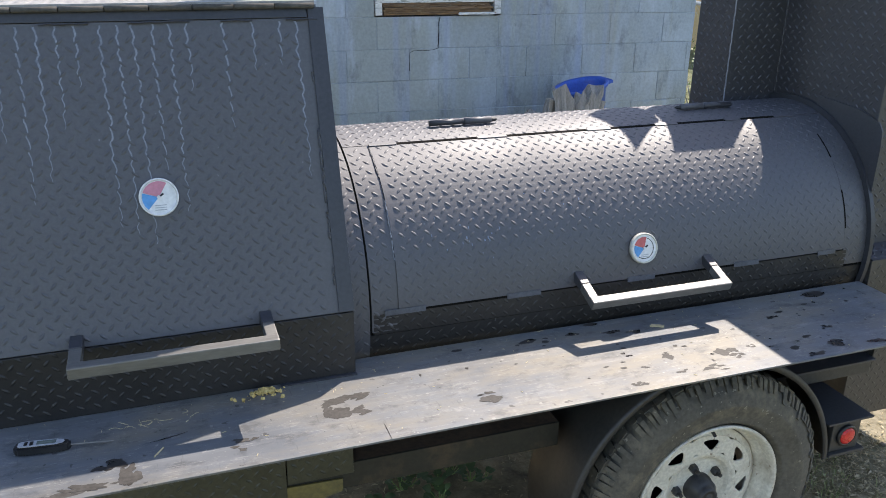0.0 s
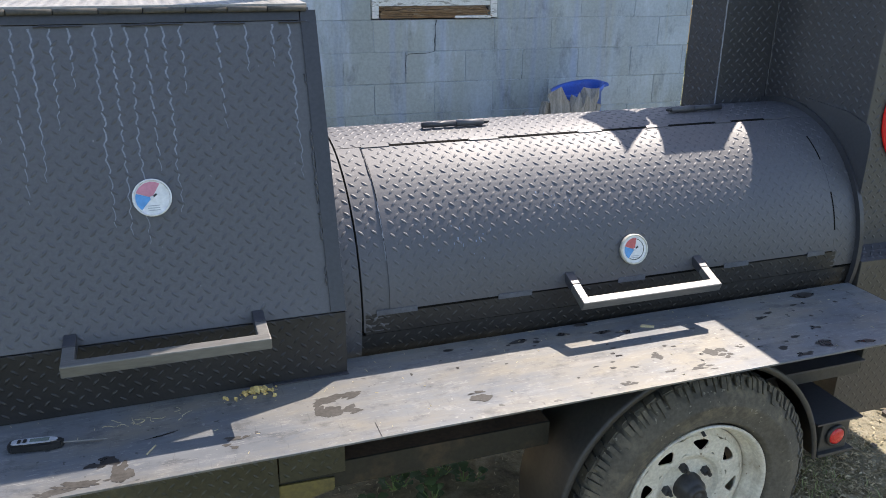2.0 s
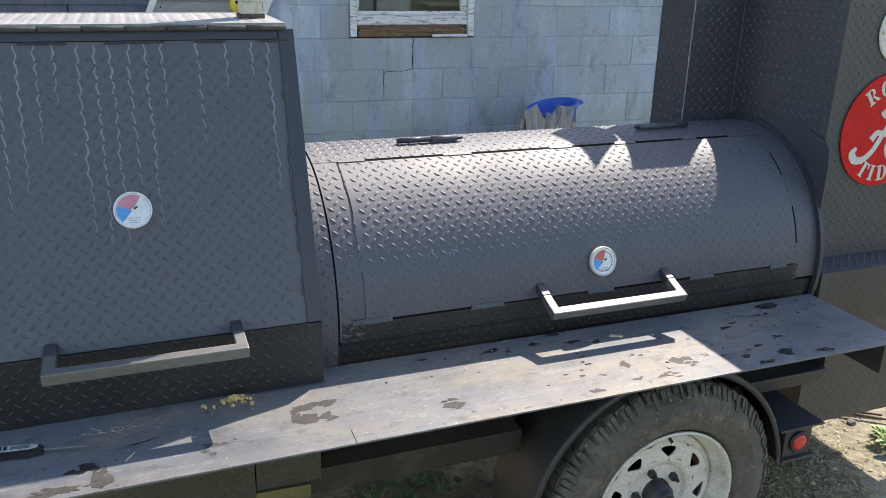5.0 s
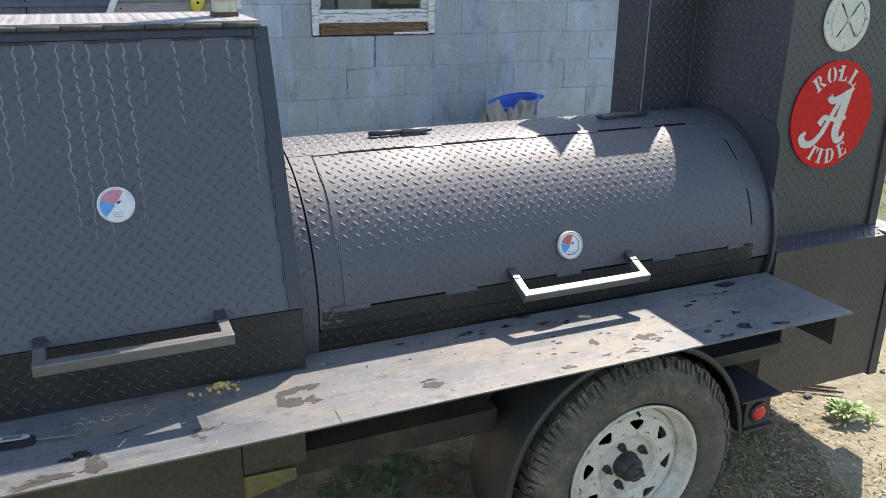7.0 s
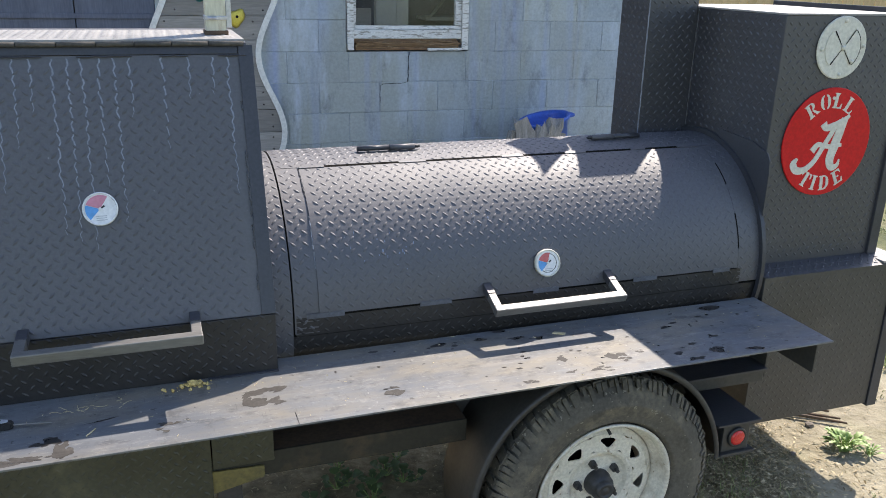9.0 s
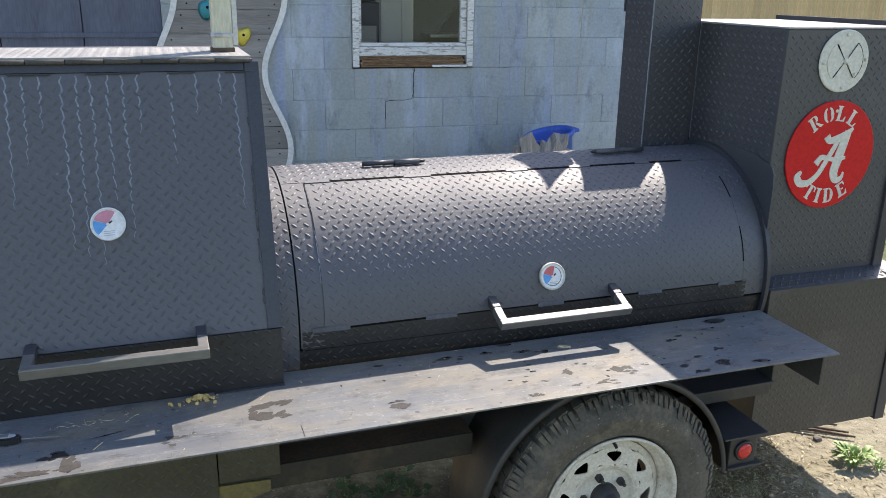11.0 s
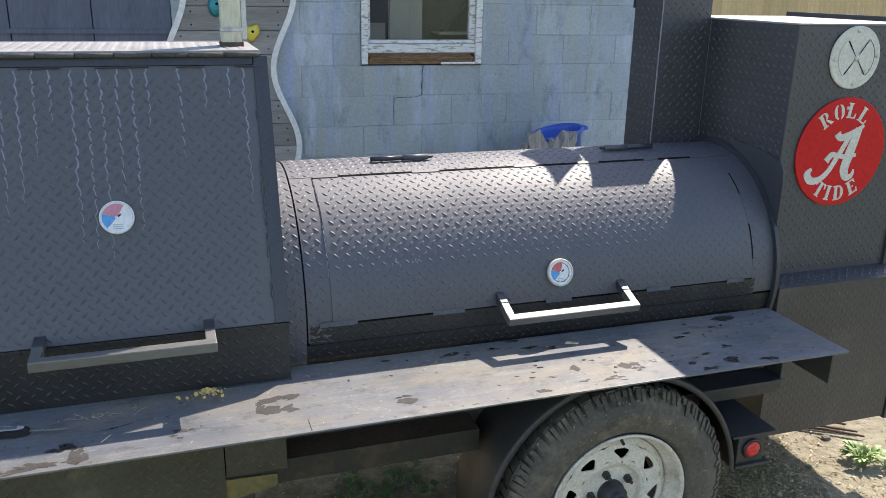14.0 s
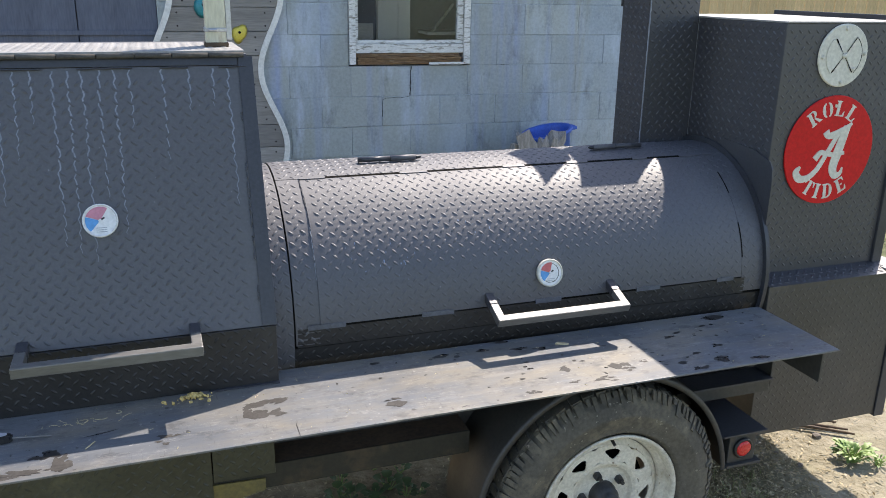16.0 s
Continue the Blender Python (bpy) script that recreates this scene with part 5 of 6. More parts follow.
def build_barrel():
    b = thing("barrel_smoker", (1.25, AX_Y, SHELF_Z - 0.25), "black tread plate barrel smoker with a rounded door", "smoker")
    m = Matrix.Translation((0.473, AX_Y, AX_Z)) @ Matrix.Rotation(radians(90), 4, "Y")
    part("drum", lathe([(0.0, 0.0), (0.358, 0.0), (0.362, 0.004), (0.362, 1.508), (0.358, 1.512), (0.0, 1.512)], 96, m), GAP, b, "sooty inner drum")
    R0, R1 = 0.3625, BAR_R
    wl = part("wrap", shell(0.474, 0.5218, -20, 150, R0, R1 - 0.002), PAINT, b, smooth=False)
    barrel_lugs(wl, 0.466, 0.528, -16, 120, R1 - 0.002, PAINT)
    top = part("wrap", shell(0.526, 1.985, 72.2, 185, R0, R1), PAINT, b)
    barrel_lugs(top, 0.526, 1.985, 71, 140, R1, PAINT)
    left = part("wrap", shell(0.526, 0.5892, -4, 71.8, R0, R1), PAINT, b)
    barrel_lugs(left, 0.522, 0.592, -4, 72, R1, PAINT)
    right = part("wrap", shell(1.893, 1.985, -4, 71.8, R0, R1), PAINT, b)
    barrel_lugs(right, 1.89, 1.988, -4, 72, R1, PAINT)
    # lower wraps take the darker colour that stands for shade under the barrel
    skirt = part("wrap", shell(0.530, 1.905, -5.0, 2.9, R0, R1), SHADED_PLATE, b)
    barrel_lugs(skirt, 0.530, 1.90, -6, 4, R1, SHADED_PLATE)
    under = part("wrap", shell(0.474, 1.985, -80, -5.6, R0, R1 - 0.004), SHADED_PLATE, b)
    barrel_lugs(under, 0.474, 1.985, -18, -4, R1 - 0.004, SHADED_PLATE)
    door = part("door", shell(0.5895, 1.8895, 3.6, 70.9, R0 + 0.002, R1 + 0.003), PAINT, b, "curved tread plate door")
    gx, ga = 1.237, 15.4
    barrel_lugs(door, 0.5895, 1.8895, 3.4, 71.2, R1 + 0.003, PAINT, keep=lambda u, v: math.hypot(u - gx, v - radians(ga) * R1) > 0.042, phase=(0.2, 0.1))
    rs = random.Random(17)
    for cx, ca, sx, sa, n in ((0.80, 27, 0.035, 4, 18), (1.06, 38, 0.05, 4, 12)):
        for _ in range(n):
            x, a = rs.gauss(cx, sx), rs.gauss(ca, sa)
            w, h = rs.uniform(0.0006, 0.0018), rs.uniform(0.1, 0.6)
            if 0.6 < x < 1.87 and 6 < a < 68:
                part("scuff", shell(x - w, x + w, a - h, a + h, R1 + 0.003, R1 + 0.0033, 2), SCUFF, door)
    # tack plates over the gaps
    def tab(x0, x1, a, material=TAB_PAINT):
        part("tack_plate", shell(x0, x1, a - 1.0, a + 1.0, R1 + 0.0032, R1 + 0.0052, 3), material, b)
    for x0, x1 in ((0.59, 0.66), (0.875, 0.955), (1.19, 1.26), (1.40, 1.47), (1.63, 1.68), (1.80, 1.87)):
        tab(x0, x1, 71.5, PAINT)
    for x0, x1 in ((0.556, 0.655), (0.862, 0.952), (1.195, 1.275), (1.52, 1.60), (1.80, 1.86)):
        tab(x0, x1, 3.4)
    # near-black strips that stand in for the shade inside the door gaps
    for x0, x1 in ((0.66, 0.875), (0.955, 1.19), (1.26, 1.40), (1.47, 1.63), (1.68, 1.80)):
        part("gap_shade", shell(x0 + 0.001, x1 - 0.001, 70.6, 72.1, R1 + 0.001, R1 + 0.0034, 2), GAP, b)
    for a0, a1 in ((44.6, 57.4), (12.8, 29.5)):
        part("gap_shade", shell(1.8892, 1.8928, a0, a1, R1 + 0.001, R1 + 0.0040, 8), GAP, b)
    for x0, x1 in ((0.656, 0.862), (1.275, 1.52)):
        part("gap_shade", shell(x0, x1, 2.9, 3.7, R1 + 0.0008, R1 + 0.0036, 2), GAP, b)
    part("gap_shade", shell(0.5220, 0.5258, -4, 76, R0, R1 - 0.0055), GAP, b)
    rnd = random.Random(6)
    for x, a0, a1 in ((0.588, 54, 71), (0.588, 30, 44), (0.588, 22, 29), (1.891, 31, 42), (1.891, 60, 70)):
        n = int((a1 - a0) / 1.2)
        pts = [on_barrel(x + rnd.uniform(-.001, .001), a0 + (a1 - a0) * i / n, R1 + 0.001) for i in range(n + 1)]
        part("weld_bead", tube(pts, 0.002, 6, [rnd.uniform(.0010, .0026) for _ in pts]), RUN if a1 < 45 and x < 1 else LIP_PAINT, b)
    # end ring against the firebox
    part("end_ring", shell(1.9705, 1.984, -30, 170, R1 + 0.0005, R1 + 0.016), LIP_PAINT, b)
    # barrel hinges
    for x, s in ((0.865, 1), (1.62, -1)):
        p = on_barrel(x, 85, R1 + 0.010)
        h = part("hinge", tube([p + Vector((-0.09 * s, 0, 0)), p + Vector((0.005 * s, 0, 0))], 0.0075, 12), LIP_PAINT, b, "weld-on barrel hinge", True)
        part("sleeve", tube([p + Vector((0.006 * s, 0, 0)), p + Vector((0.082 * s, 0, 0))], 0.0085, 12), PAINT, h, smooth=True)
        part("pin", tube([p + Vector((0.083 * s, 0, 0)), p + Vector((0.094 * s, 0, 0)), p + Vector((0.1 * s, 0, 0))], 0.006, 10, [0.006, 0.005, 0.002]), BLACK_PLASTIC, h)
    n = Vector((0, -math.cos(radians(ga)), math.sin(radians(ga))))
    dial("thermometer", on_barrel(gx, ga, R1 + 0.004), n, 0.039, door, DIAL_RED, True)
    bar_handle(door, 1.043, 1.441, 2.345, 0.846, (2.2405, 0.826), 0.023)
    # cradle under the drum
    for x in (0.62, 1.80):
        part("cradle", box((x, 2.40, 0.47), (x + 0.04, 3.02, 0.52), 0.003), FRAME_PAINT, b)


build_barrel()

# ---- firebox ----
FB_L, FB_R, FB_Y, FB_TOP = 1.987, 2.466, 2.398, 1.570


def build_firebox():
    fb = thing("firebox", (2.24, 2.7, 0.25), "tall black tread plate firebox with a stepped front", "firebox")
    upper = part("upper_box", box((FB_L, FB_Y, 0.79), (FB_R, 3.02, FB_TOP), 0.003), FIREBOX_PAINT, fb)
    tread("tread_pattern", flat((FB_L, FB_Y, 0.80), (1, 0, 0), (0, 0, 1)), 0, FB_R - FB_L, 0, FB_TOP - 0.80, FIREBOX_PAINT, upper, phase=(0.1, 0.2),
          keep=lambda u, v: math.hypot(u - 0.225, v - 0.39) > 0.16 and math.hypot(u - 0.218, v - 0.677) > 0.08)
    tread("tread_pattern", flat((FB_L, 3.0, 0.80), (0, -1, 0), (0, 0, 1)), 0, 0.60, 0, FB_TOP - 0.80, FIREBOX_PAINT, upper)
    part("top_plate", box((FB_L - 0.002, FB_Y - 0.004, FB_TOP + 0.0005), (FB_R + 0.004, 3.025, FB_TOP + 0.006), 0.001), SUNLIT_PLATE, fb, "top plate, coloured pale for the sun on it")
    part("top_edge", box((FB_R + 0.0045, FB_Y + 0.032, FB_TOP - 0.03), (FB_R + 0.011, 3.03, FB_TOP + 0.022), 0.002), LIP_PAINT, fb)
    part("edge_angle", box((FB_R - 0.004, FB_Y - 0.010, 0.796), (FB_R + 0.034, FB_Y + 0.03, FB_TOP), 0.002), LIP_PAINT, fb)
    lower = part("lower_box", box((FB_L + 0.003, 2.322, 0.255), (2.52, 3.0, 0.782), 0.002), STOVE_PAINT, fb)
    tread("tread_pattern", flat((FB_L + 0.003, 2.322, 0.255), (1, 0, 0), (0, 0, 1)), 0, 0.53, 0, 0.525, STOVE_PAINT, lower, tall=0.0018)
    # sloping ledge between the two fronts
    led = prism([(2.320, 0.7825), (2.397, 0.80), (2.397, 0.7825)], 0.53, Matrix(((0, 0, 1, FB_L + 0.003), (1, 0, 0, 0), (0, 1, 0, 0), (0, 0, 0, 1))))
    ledge = part("ledge", led, FIREBOX_PAINT, fb)
    d = Vector((0, 0.077, 0.0175)).normalized()
    tread("tread_pattern", flat((FB_L + 0.003, 2.320, 0.7825), (1, 0, 0), d), 0, 0.50, 0, 0.079, FIREBOX_PAINT, ledge)
    part("corner_post", box((2.521, 2.316, 0.245), (2.562, 2.40, 0.785), 0.002), LIP_PAINT, fb)
    part("post_cap", box((2.47, 2.322, 0.7855), (2.566, 2.70, 0.7925), 0.001), SUNLIT_PLATE, fb)
    # scrap of plate with a cut corner against the barrel end
    cut = [(2.364, 0.80), (2.364, 1.10), (2.369, 1.145), (2.384, 1.166), (2.46, 1.19), (2.62, 1.20), (2.62, 0.80)]
    part("flange_plate", prism(cut, 0.005, Matrix(((0, 0, 1, FB_L - 0.008), (1, 0, 0, 0), (0, 1, 0, 0), (0, 0, 0, 1)))), FIREBOX_PAINT, fb)
    part("leg", box((2.10, 2.85, -0.01), (2.13, 2.88, 0.2545), 0.002), FRAME_PAINT, fb)
    part("weld_bead", tube([(FB_L - 0.002, 2.813 + 0.001 * (i % 3), 1.18 + 0.39 * i / 40) for i in range(41)], 0.003, 6), LIP_PAINT, fb)
    # chimney column on the barrel, with its slanted rain hood
    ch = thing("chimney", (1.89, 2.9, 1.1), "square tread plate chimney standing on the barrel", "chimney")
    col = part("column", box((1.795, 2.815, 1.06), (1.983, 2.99, 1.72), 0.002), FIREBOX_PAINT, ch)
    tread("tread_pattern", flat((1.795, 2.815, 1.10), (1, 0, 0), (0, 0, 1)), 0, 0.188, 0, 0.57, FIREBOX_PAINT, col)
    tread("tread_pattern", flat((1.795, 2.99, 1.10), (0, -1, 0), (0, 0, 1)), 0, 0.175, 0, 0.57, FIREBOX_PAINT, col, phase=(0.2, 0.3))
    part("weld_bead", tube([(1.794, 2.814 + 0.0006 * (i % 4), 1.12 + 0.54 * i / 50) for i in range(51)], 0.0022, 6), RUN, ch)
    part("hood", prism([(2.916, 1.7205), (2.916, 1.89), (3.14, 2.02), (3.14, 1.7205)], 0.005, Matrix(((0, 0, 1, 1.787), (1, 0, 0, 0), (0, 1, 0, 0), (0, 0, 0, 1)))), LIP_PAINT, ch)
    part("hood", box((1.793, 2.992, 1.6), (1.98, 3.0, 1.74)), LIP_PAINT, ch)
    part("hood_stay", box((1.7925, 2.95, 1.7205), (1.83, 2.98, 1.724)), LIP_PAINT, ch)


build_firebox()


def build_signs():
    face = Matrix(((1, 0, 0, 2.208), (0, 0, -1, FB_Y - 0.001), (0, 1, 0, 1.189), (0, 0, 0, 1)))
    sign = thing("round_sign", (2.212, FB_Y, 1.189), "round red metal sign with cream lettering on the firebox", "sign")
    part("disc", lathe([(0.0, 0.0), (0.168, 0.0), (0.170, 0.0015), (0.170, 0.004), (0.168, 0.0055), (0.0, 0.0055)], 72, face), RED_SIGN, sign)

    def bowl(cx, cy, rx, ry, a0, a1, thick, thin):
        """A curved stroke of a letter: heavy at its side, light where it turns."""
        outer, inner = [], []
        for k in range(15):
            a = radians(a0 + (a1 - a0) * k / 14)
            w = thin + (thick - thin) * abs(math.cos(a)) ** 1.5
            outer.append((cx + rx * math.cos(a), cy + ry * math.sin(a)))
            inner.append((cx + (rx - w) * math.cos(a), cy + (ry - min(w, thin * 1.6)) * math.sin(a)))
        return outer + inner[::-1]

    def bar(x0, y0, x1, y1):
        return [(x0, y0), (x1, y0), (x1, y1), (x0, y1)]

    def stem(x, w=0.24, serif=0.09):
        return [(x - serif, 0), (x + w + serif, 0), (x + w + serif, 0.07), (x + w, 0.10), (x + w, 0.90), (x + w + serif, 0.93), (x + w + serif, 1), (x - serif, 1), (x - serif, 0.93), (x, 0.90), (x, 0.10), (x - serif, 0.07)]
    # pieces of each stencil letter in a box one unit high, with the bridges left open
    LETTERS = {
        "R": (0.80, [stem(0.09), bowl(0.42, 0.74, 0.30, 0.26, -80, 85, 0.20, 0.08), [(0.40, 0.46), (0.52, 0.46), (0.84, 0.05), (0.90, 0.0), (0.62, 0.0)]]),
        "O": (0.80, [bowl(0.36, 0.5, 0.36, 0.5, 100, 260, 0.24, 0.08), bowl(0.44, 0.5, 0.36, 0.5, -80, 80, 0.24, 0.08)]),
        "L": (0.72, [stem(0.09), [(0.38, 0), (0.72, 0), (0.76, 0.34), (0.70, 0.34), (0.60, 0.11), (0.38, 0.09)]]),
        "T": (0.80, [[(0.28, 0), (0.52, 0), (0.60, 0.0), (0.60, 0.07), (0.52, 0.10), (0.52, 1), (0.28, 1), (0.28, 0.10), (0.20, 0.07), (0.20, 0)], [(0.23, 1), (0.0, 1), (-0.02, 0.66), (0.04, 0.66), (0.12, 0.88), (0.23, 0.91)], [(0.57, 1), (0.80, 1), (0.82, 0.66), (0.76, 0.66), (0.68, 0.88), (0.57, 0.91)]]),
        "I": (0.42, [stem(0.09)]),
        "D": (0.80, [stem(0.09), bowl(0.40, 0.5, 0.42, 0.5, -85, 85, 0.24, 0.08)]),
        "E": (0.74, [stem(0.09), [(0.38, 0), (0.72, 0), (0.76, 0.32), (0.70, 0.32), (0.60, 0.11), (0.38, 0.09)], [(0.38, 1), (0.70, 1), (0.74, 0.70), (0.68, 0.70), (0.58, 0.89), (0.38, 0.91)], bar(0.38, 0.46, 0.54, 0.55)]),
    }

    def glyph(ch, ang, radius, size, bottom):
        a = radians(ang)
        turn = a - math.pi / 2 if not bottom else a + math.pi / 2
        wide, pieces = LETTERS[ch]
        m = face @ Matrix.Translation((radius * math.cos(a), radius * math.sin(a), 0.0058)) @ Matrix.Rotation(turn, 4, "Z")
        bm = bmesh.new()
        for outline in pieces:
            merge(bm, prism([((x - wide / 2) * size, (y - 0.5) * size) for x, y in outline], 0.0014, m))
        part("letter", bm, CREAM, sign)
    for ch, ang in zip("ROLL", (128, 104, 83, 60)):
        glyph(ch, ang, 0.130, 0.047, False)
    for ch, ang in zip("TIDE", (-119, -102, -84, -61)):
        glyph(ch, ang, 0.130, 0.047, True)
    for ang in (91, -89):
        a = radians(ang)
        part("stud", lathe([(0.005, 0.0057), (0.005, 0.0085), (0, 0.009)], 12, face @ Matrix.Translation((0.138 * math.cos(a), 0.138 * math.sin(a), 0))), CREAM, sign)

    def stroke(points, widths, lift=0.0):
        """A flat brush stroke through points, smoothed."""
        pts = [Vector((*p, 0)) for p in points]
        fine, wid = [], []
        for i in range(len(pts) - 1):
            p0, p1, p2, p3 = pts[max(i - 1, 0)], pts[i], pts[i + 1], pts[min(i + 2, len(pts) - 1)]
            for k in range(8):
                t = k / 8
                fine.append(0.5 * ((2 * p1) + (p2 - p0) * t + (2 * p0 - 5 * p1 + 4 * p2 - p3) * t * t + (3 * p1 - p0 - 3 * p2 + p3) * t ** 3))
                wid.append(widths[i] + (widths[i + 1] - widths[i]) * t)
        fine.append(pts[-1])
        wid.append(widths[-1])
        lo, hi = [], []
        for i, p in enumerate(fine):
            d = (fine[min(i + 1, len(fine) - 1)] - fine[max(i - 1, 0)]).normalized()
            s = Vector((-d.y, d.x, 0))
            lo.append((p + s * wid[i])[:2])
            hi.append((p - s * wid[i])[:2])
        bm = bmesh.new()
        a = [[bm.verts.new((x, y, z)) for x, y in lo] for z in (0.0058, 0.0074 + lift)]
        b = [[bm.verts.new((x, y, z)) for x, y in hi] for z in (0.0058, 0.0074 + lift)]
        for i in range(len(lo) - 1):
            bm.faces.new((a[1][i], b[1][i], b[1][i + 1], a[1][i + 1]))
            bm.faces.new((a[0][i], a[1][i], a[1][i + 1], a[0][i + 1]))
            bm.faces.new((b[0][i], b[0][i + 1], b[1][i + 1], b[1][i]))
        bm.faces.new((a[0][0], b[0][0], b[1][0], a[1][0]))
        bm.faces.new((a[0][-1], a[1][-1], b[1][-1], b[0][-1]))
        bmesh.ops.recalc_face_normals(bm, faces=bm.faces)
        bmesh.ops.transform(bm, matrix=face, verts=bm.verts)
        return bm
    mono = bmesh.new()
    merge(mono, stroke([(0.029, 0.060), (0.010, 0.026), (-0.012, -0.012), (-0.040, -0.058), (-0.072, -0.083), (-0.104, -0.084), (-0.119, -0.064), (-0.106, -0.046)], [0.0061, 0.0085, 0.0085, 0.0085, 0.0098, 0.0122, 0.0122, 0.0037], 0.0004))
    merge(mono, stroke([(-0.026, 0.060), (-0.014, 0.046), (0.010, 0.050), (0.040, 0.060), (0.072, 0.082)], [0.0122, 0.0098, 0.0110, 0.0122, 0.0037], 0.0008))
    merge(mono, stroke([(0.056, 0.074), (0.044, 0.035), (0.032, -0.010), (0.022, -0.055), (0.034, -0.080), (0.054, -0.076), (0.060, -0.056)], [0.0122, 0.0159, 0.0171, 0.0159, 0.0122, 0.0073, 0.0024], 0.0))
    merge(mono, stroke([(-0.054, -0.026), (-0.036, -0.006), (-0.010, -0.010), (0.020, -0.014), (0.058, -0.010)], [0.0110, 0.0085, 0.0073, 0.0073, 0.0049], 0.0012))
    part("emblem", mono, CREAM, sign, "cream script emblem")

    vm = Matrix(((1, 0, 0, 2.203), (0, 0, -1, FB_Y - 0.001), (0, 1, 0, 1.477), (0, 0, 0, 1)))
    vent = thing("draft_vent", (2.203, FB_Y, 1.477), "round cream pinwheel draft vent bolted to the firebox", "vent")
    part("plate", lathe([(0.0, 0.0), (0.091, 0.0), (0.093, 0.002), (0.093, 0.004), (0.090, 0.0065), (0.0, 0.0065)], 56, vm), CREAM, vent)
    k = 16
    for a0, a1 in ((-50, 52), (130, 232)):
        pts = [(0.005 * math.cos(radians((a0 + a1) / 2)), 0.005 * math.sin(radians((a0 + a1) / 2)))]
        pts += [(0.066 * math.cos(radians(a0 + (a1 - a0) * i / k)), 0.066 * math.sin(radians(a0 + (a1 - a0) * i / k))) for i in range(k + 1)]
        part("shutter_blade", prism(pts, 0.0022, vm @ Matrix.Translation((0, 0, 0.0068))), CREAM, vent)
    for ang, w in ((128, 0.0042), (232, 0.0042), (-52, 0.0026)):
        part("slot", prism([(0.006, -0.0006), (0.060, -w * 0.7), (0.064, 0.0), (0.060, w * 0.45), (0.006, 0.0006)], 0.0005, vm @ Matrix.Translation((0, 0, 0.0092)) @ Matrix.Rotation(radians(ang), 4, "Z")), GAP, vent)
    rim = [(0.0675 * math.cos(radians(-48 + 100 * i / 24)), 0.0675 * math.sin(radians(-48 + 100 * i / 24)), 0.0082) for i in range(25)]
    part("blade_edge", tube([vm @ Vector(p) for p in rim + [(0.010, 0.012, 0.0094)]], 0.0011, 6), GAP, vent, "dark gap round the shutter blade")
    part("pivot", lathe([(0.007, 0.0068), (0.007, 0.013), (0.003, 0.015), (0, 0.015)], 14, vm), CREAM, vent, smooth=True)
    for ang in (3, 92, 183, 272):
        a = radians(ang)
        part("bolt", lathe([(0.0062, 0.0066), (0.0055, 0.0105), (0.002, 0.012), (0, 0.012)], 12, vm @ Matrix.Translation((0.079 * math.cos(a), 0.079 * math.sin(a), 0))), CREAM, vent, smooth=True)
    part("bolt", lathe([(0.0062, 0.0066), (0.0055, 0.0125), (0, 0.0135)], 12, vm @ Matrix.Translation((0.042, -0.040, 0))), CREAM, vent, smooth=True)


build_signs()


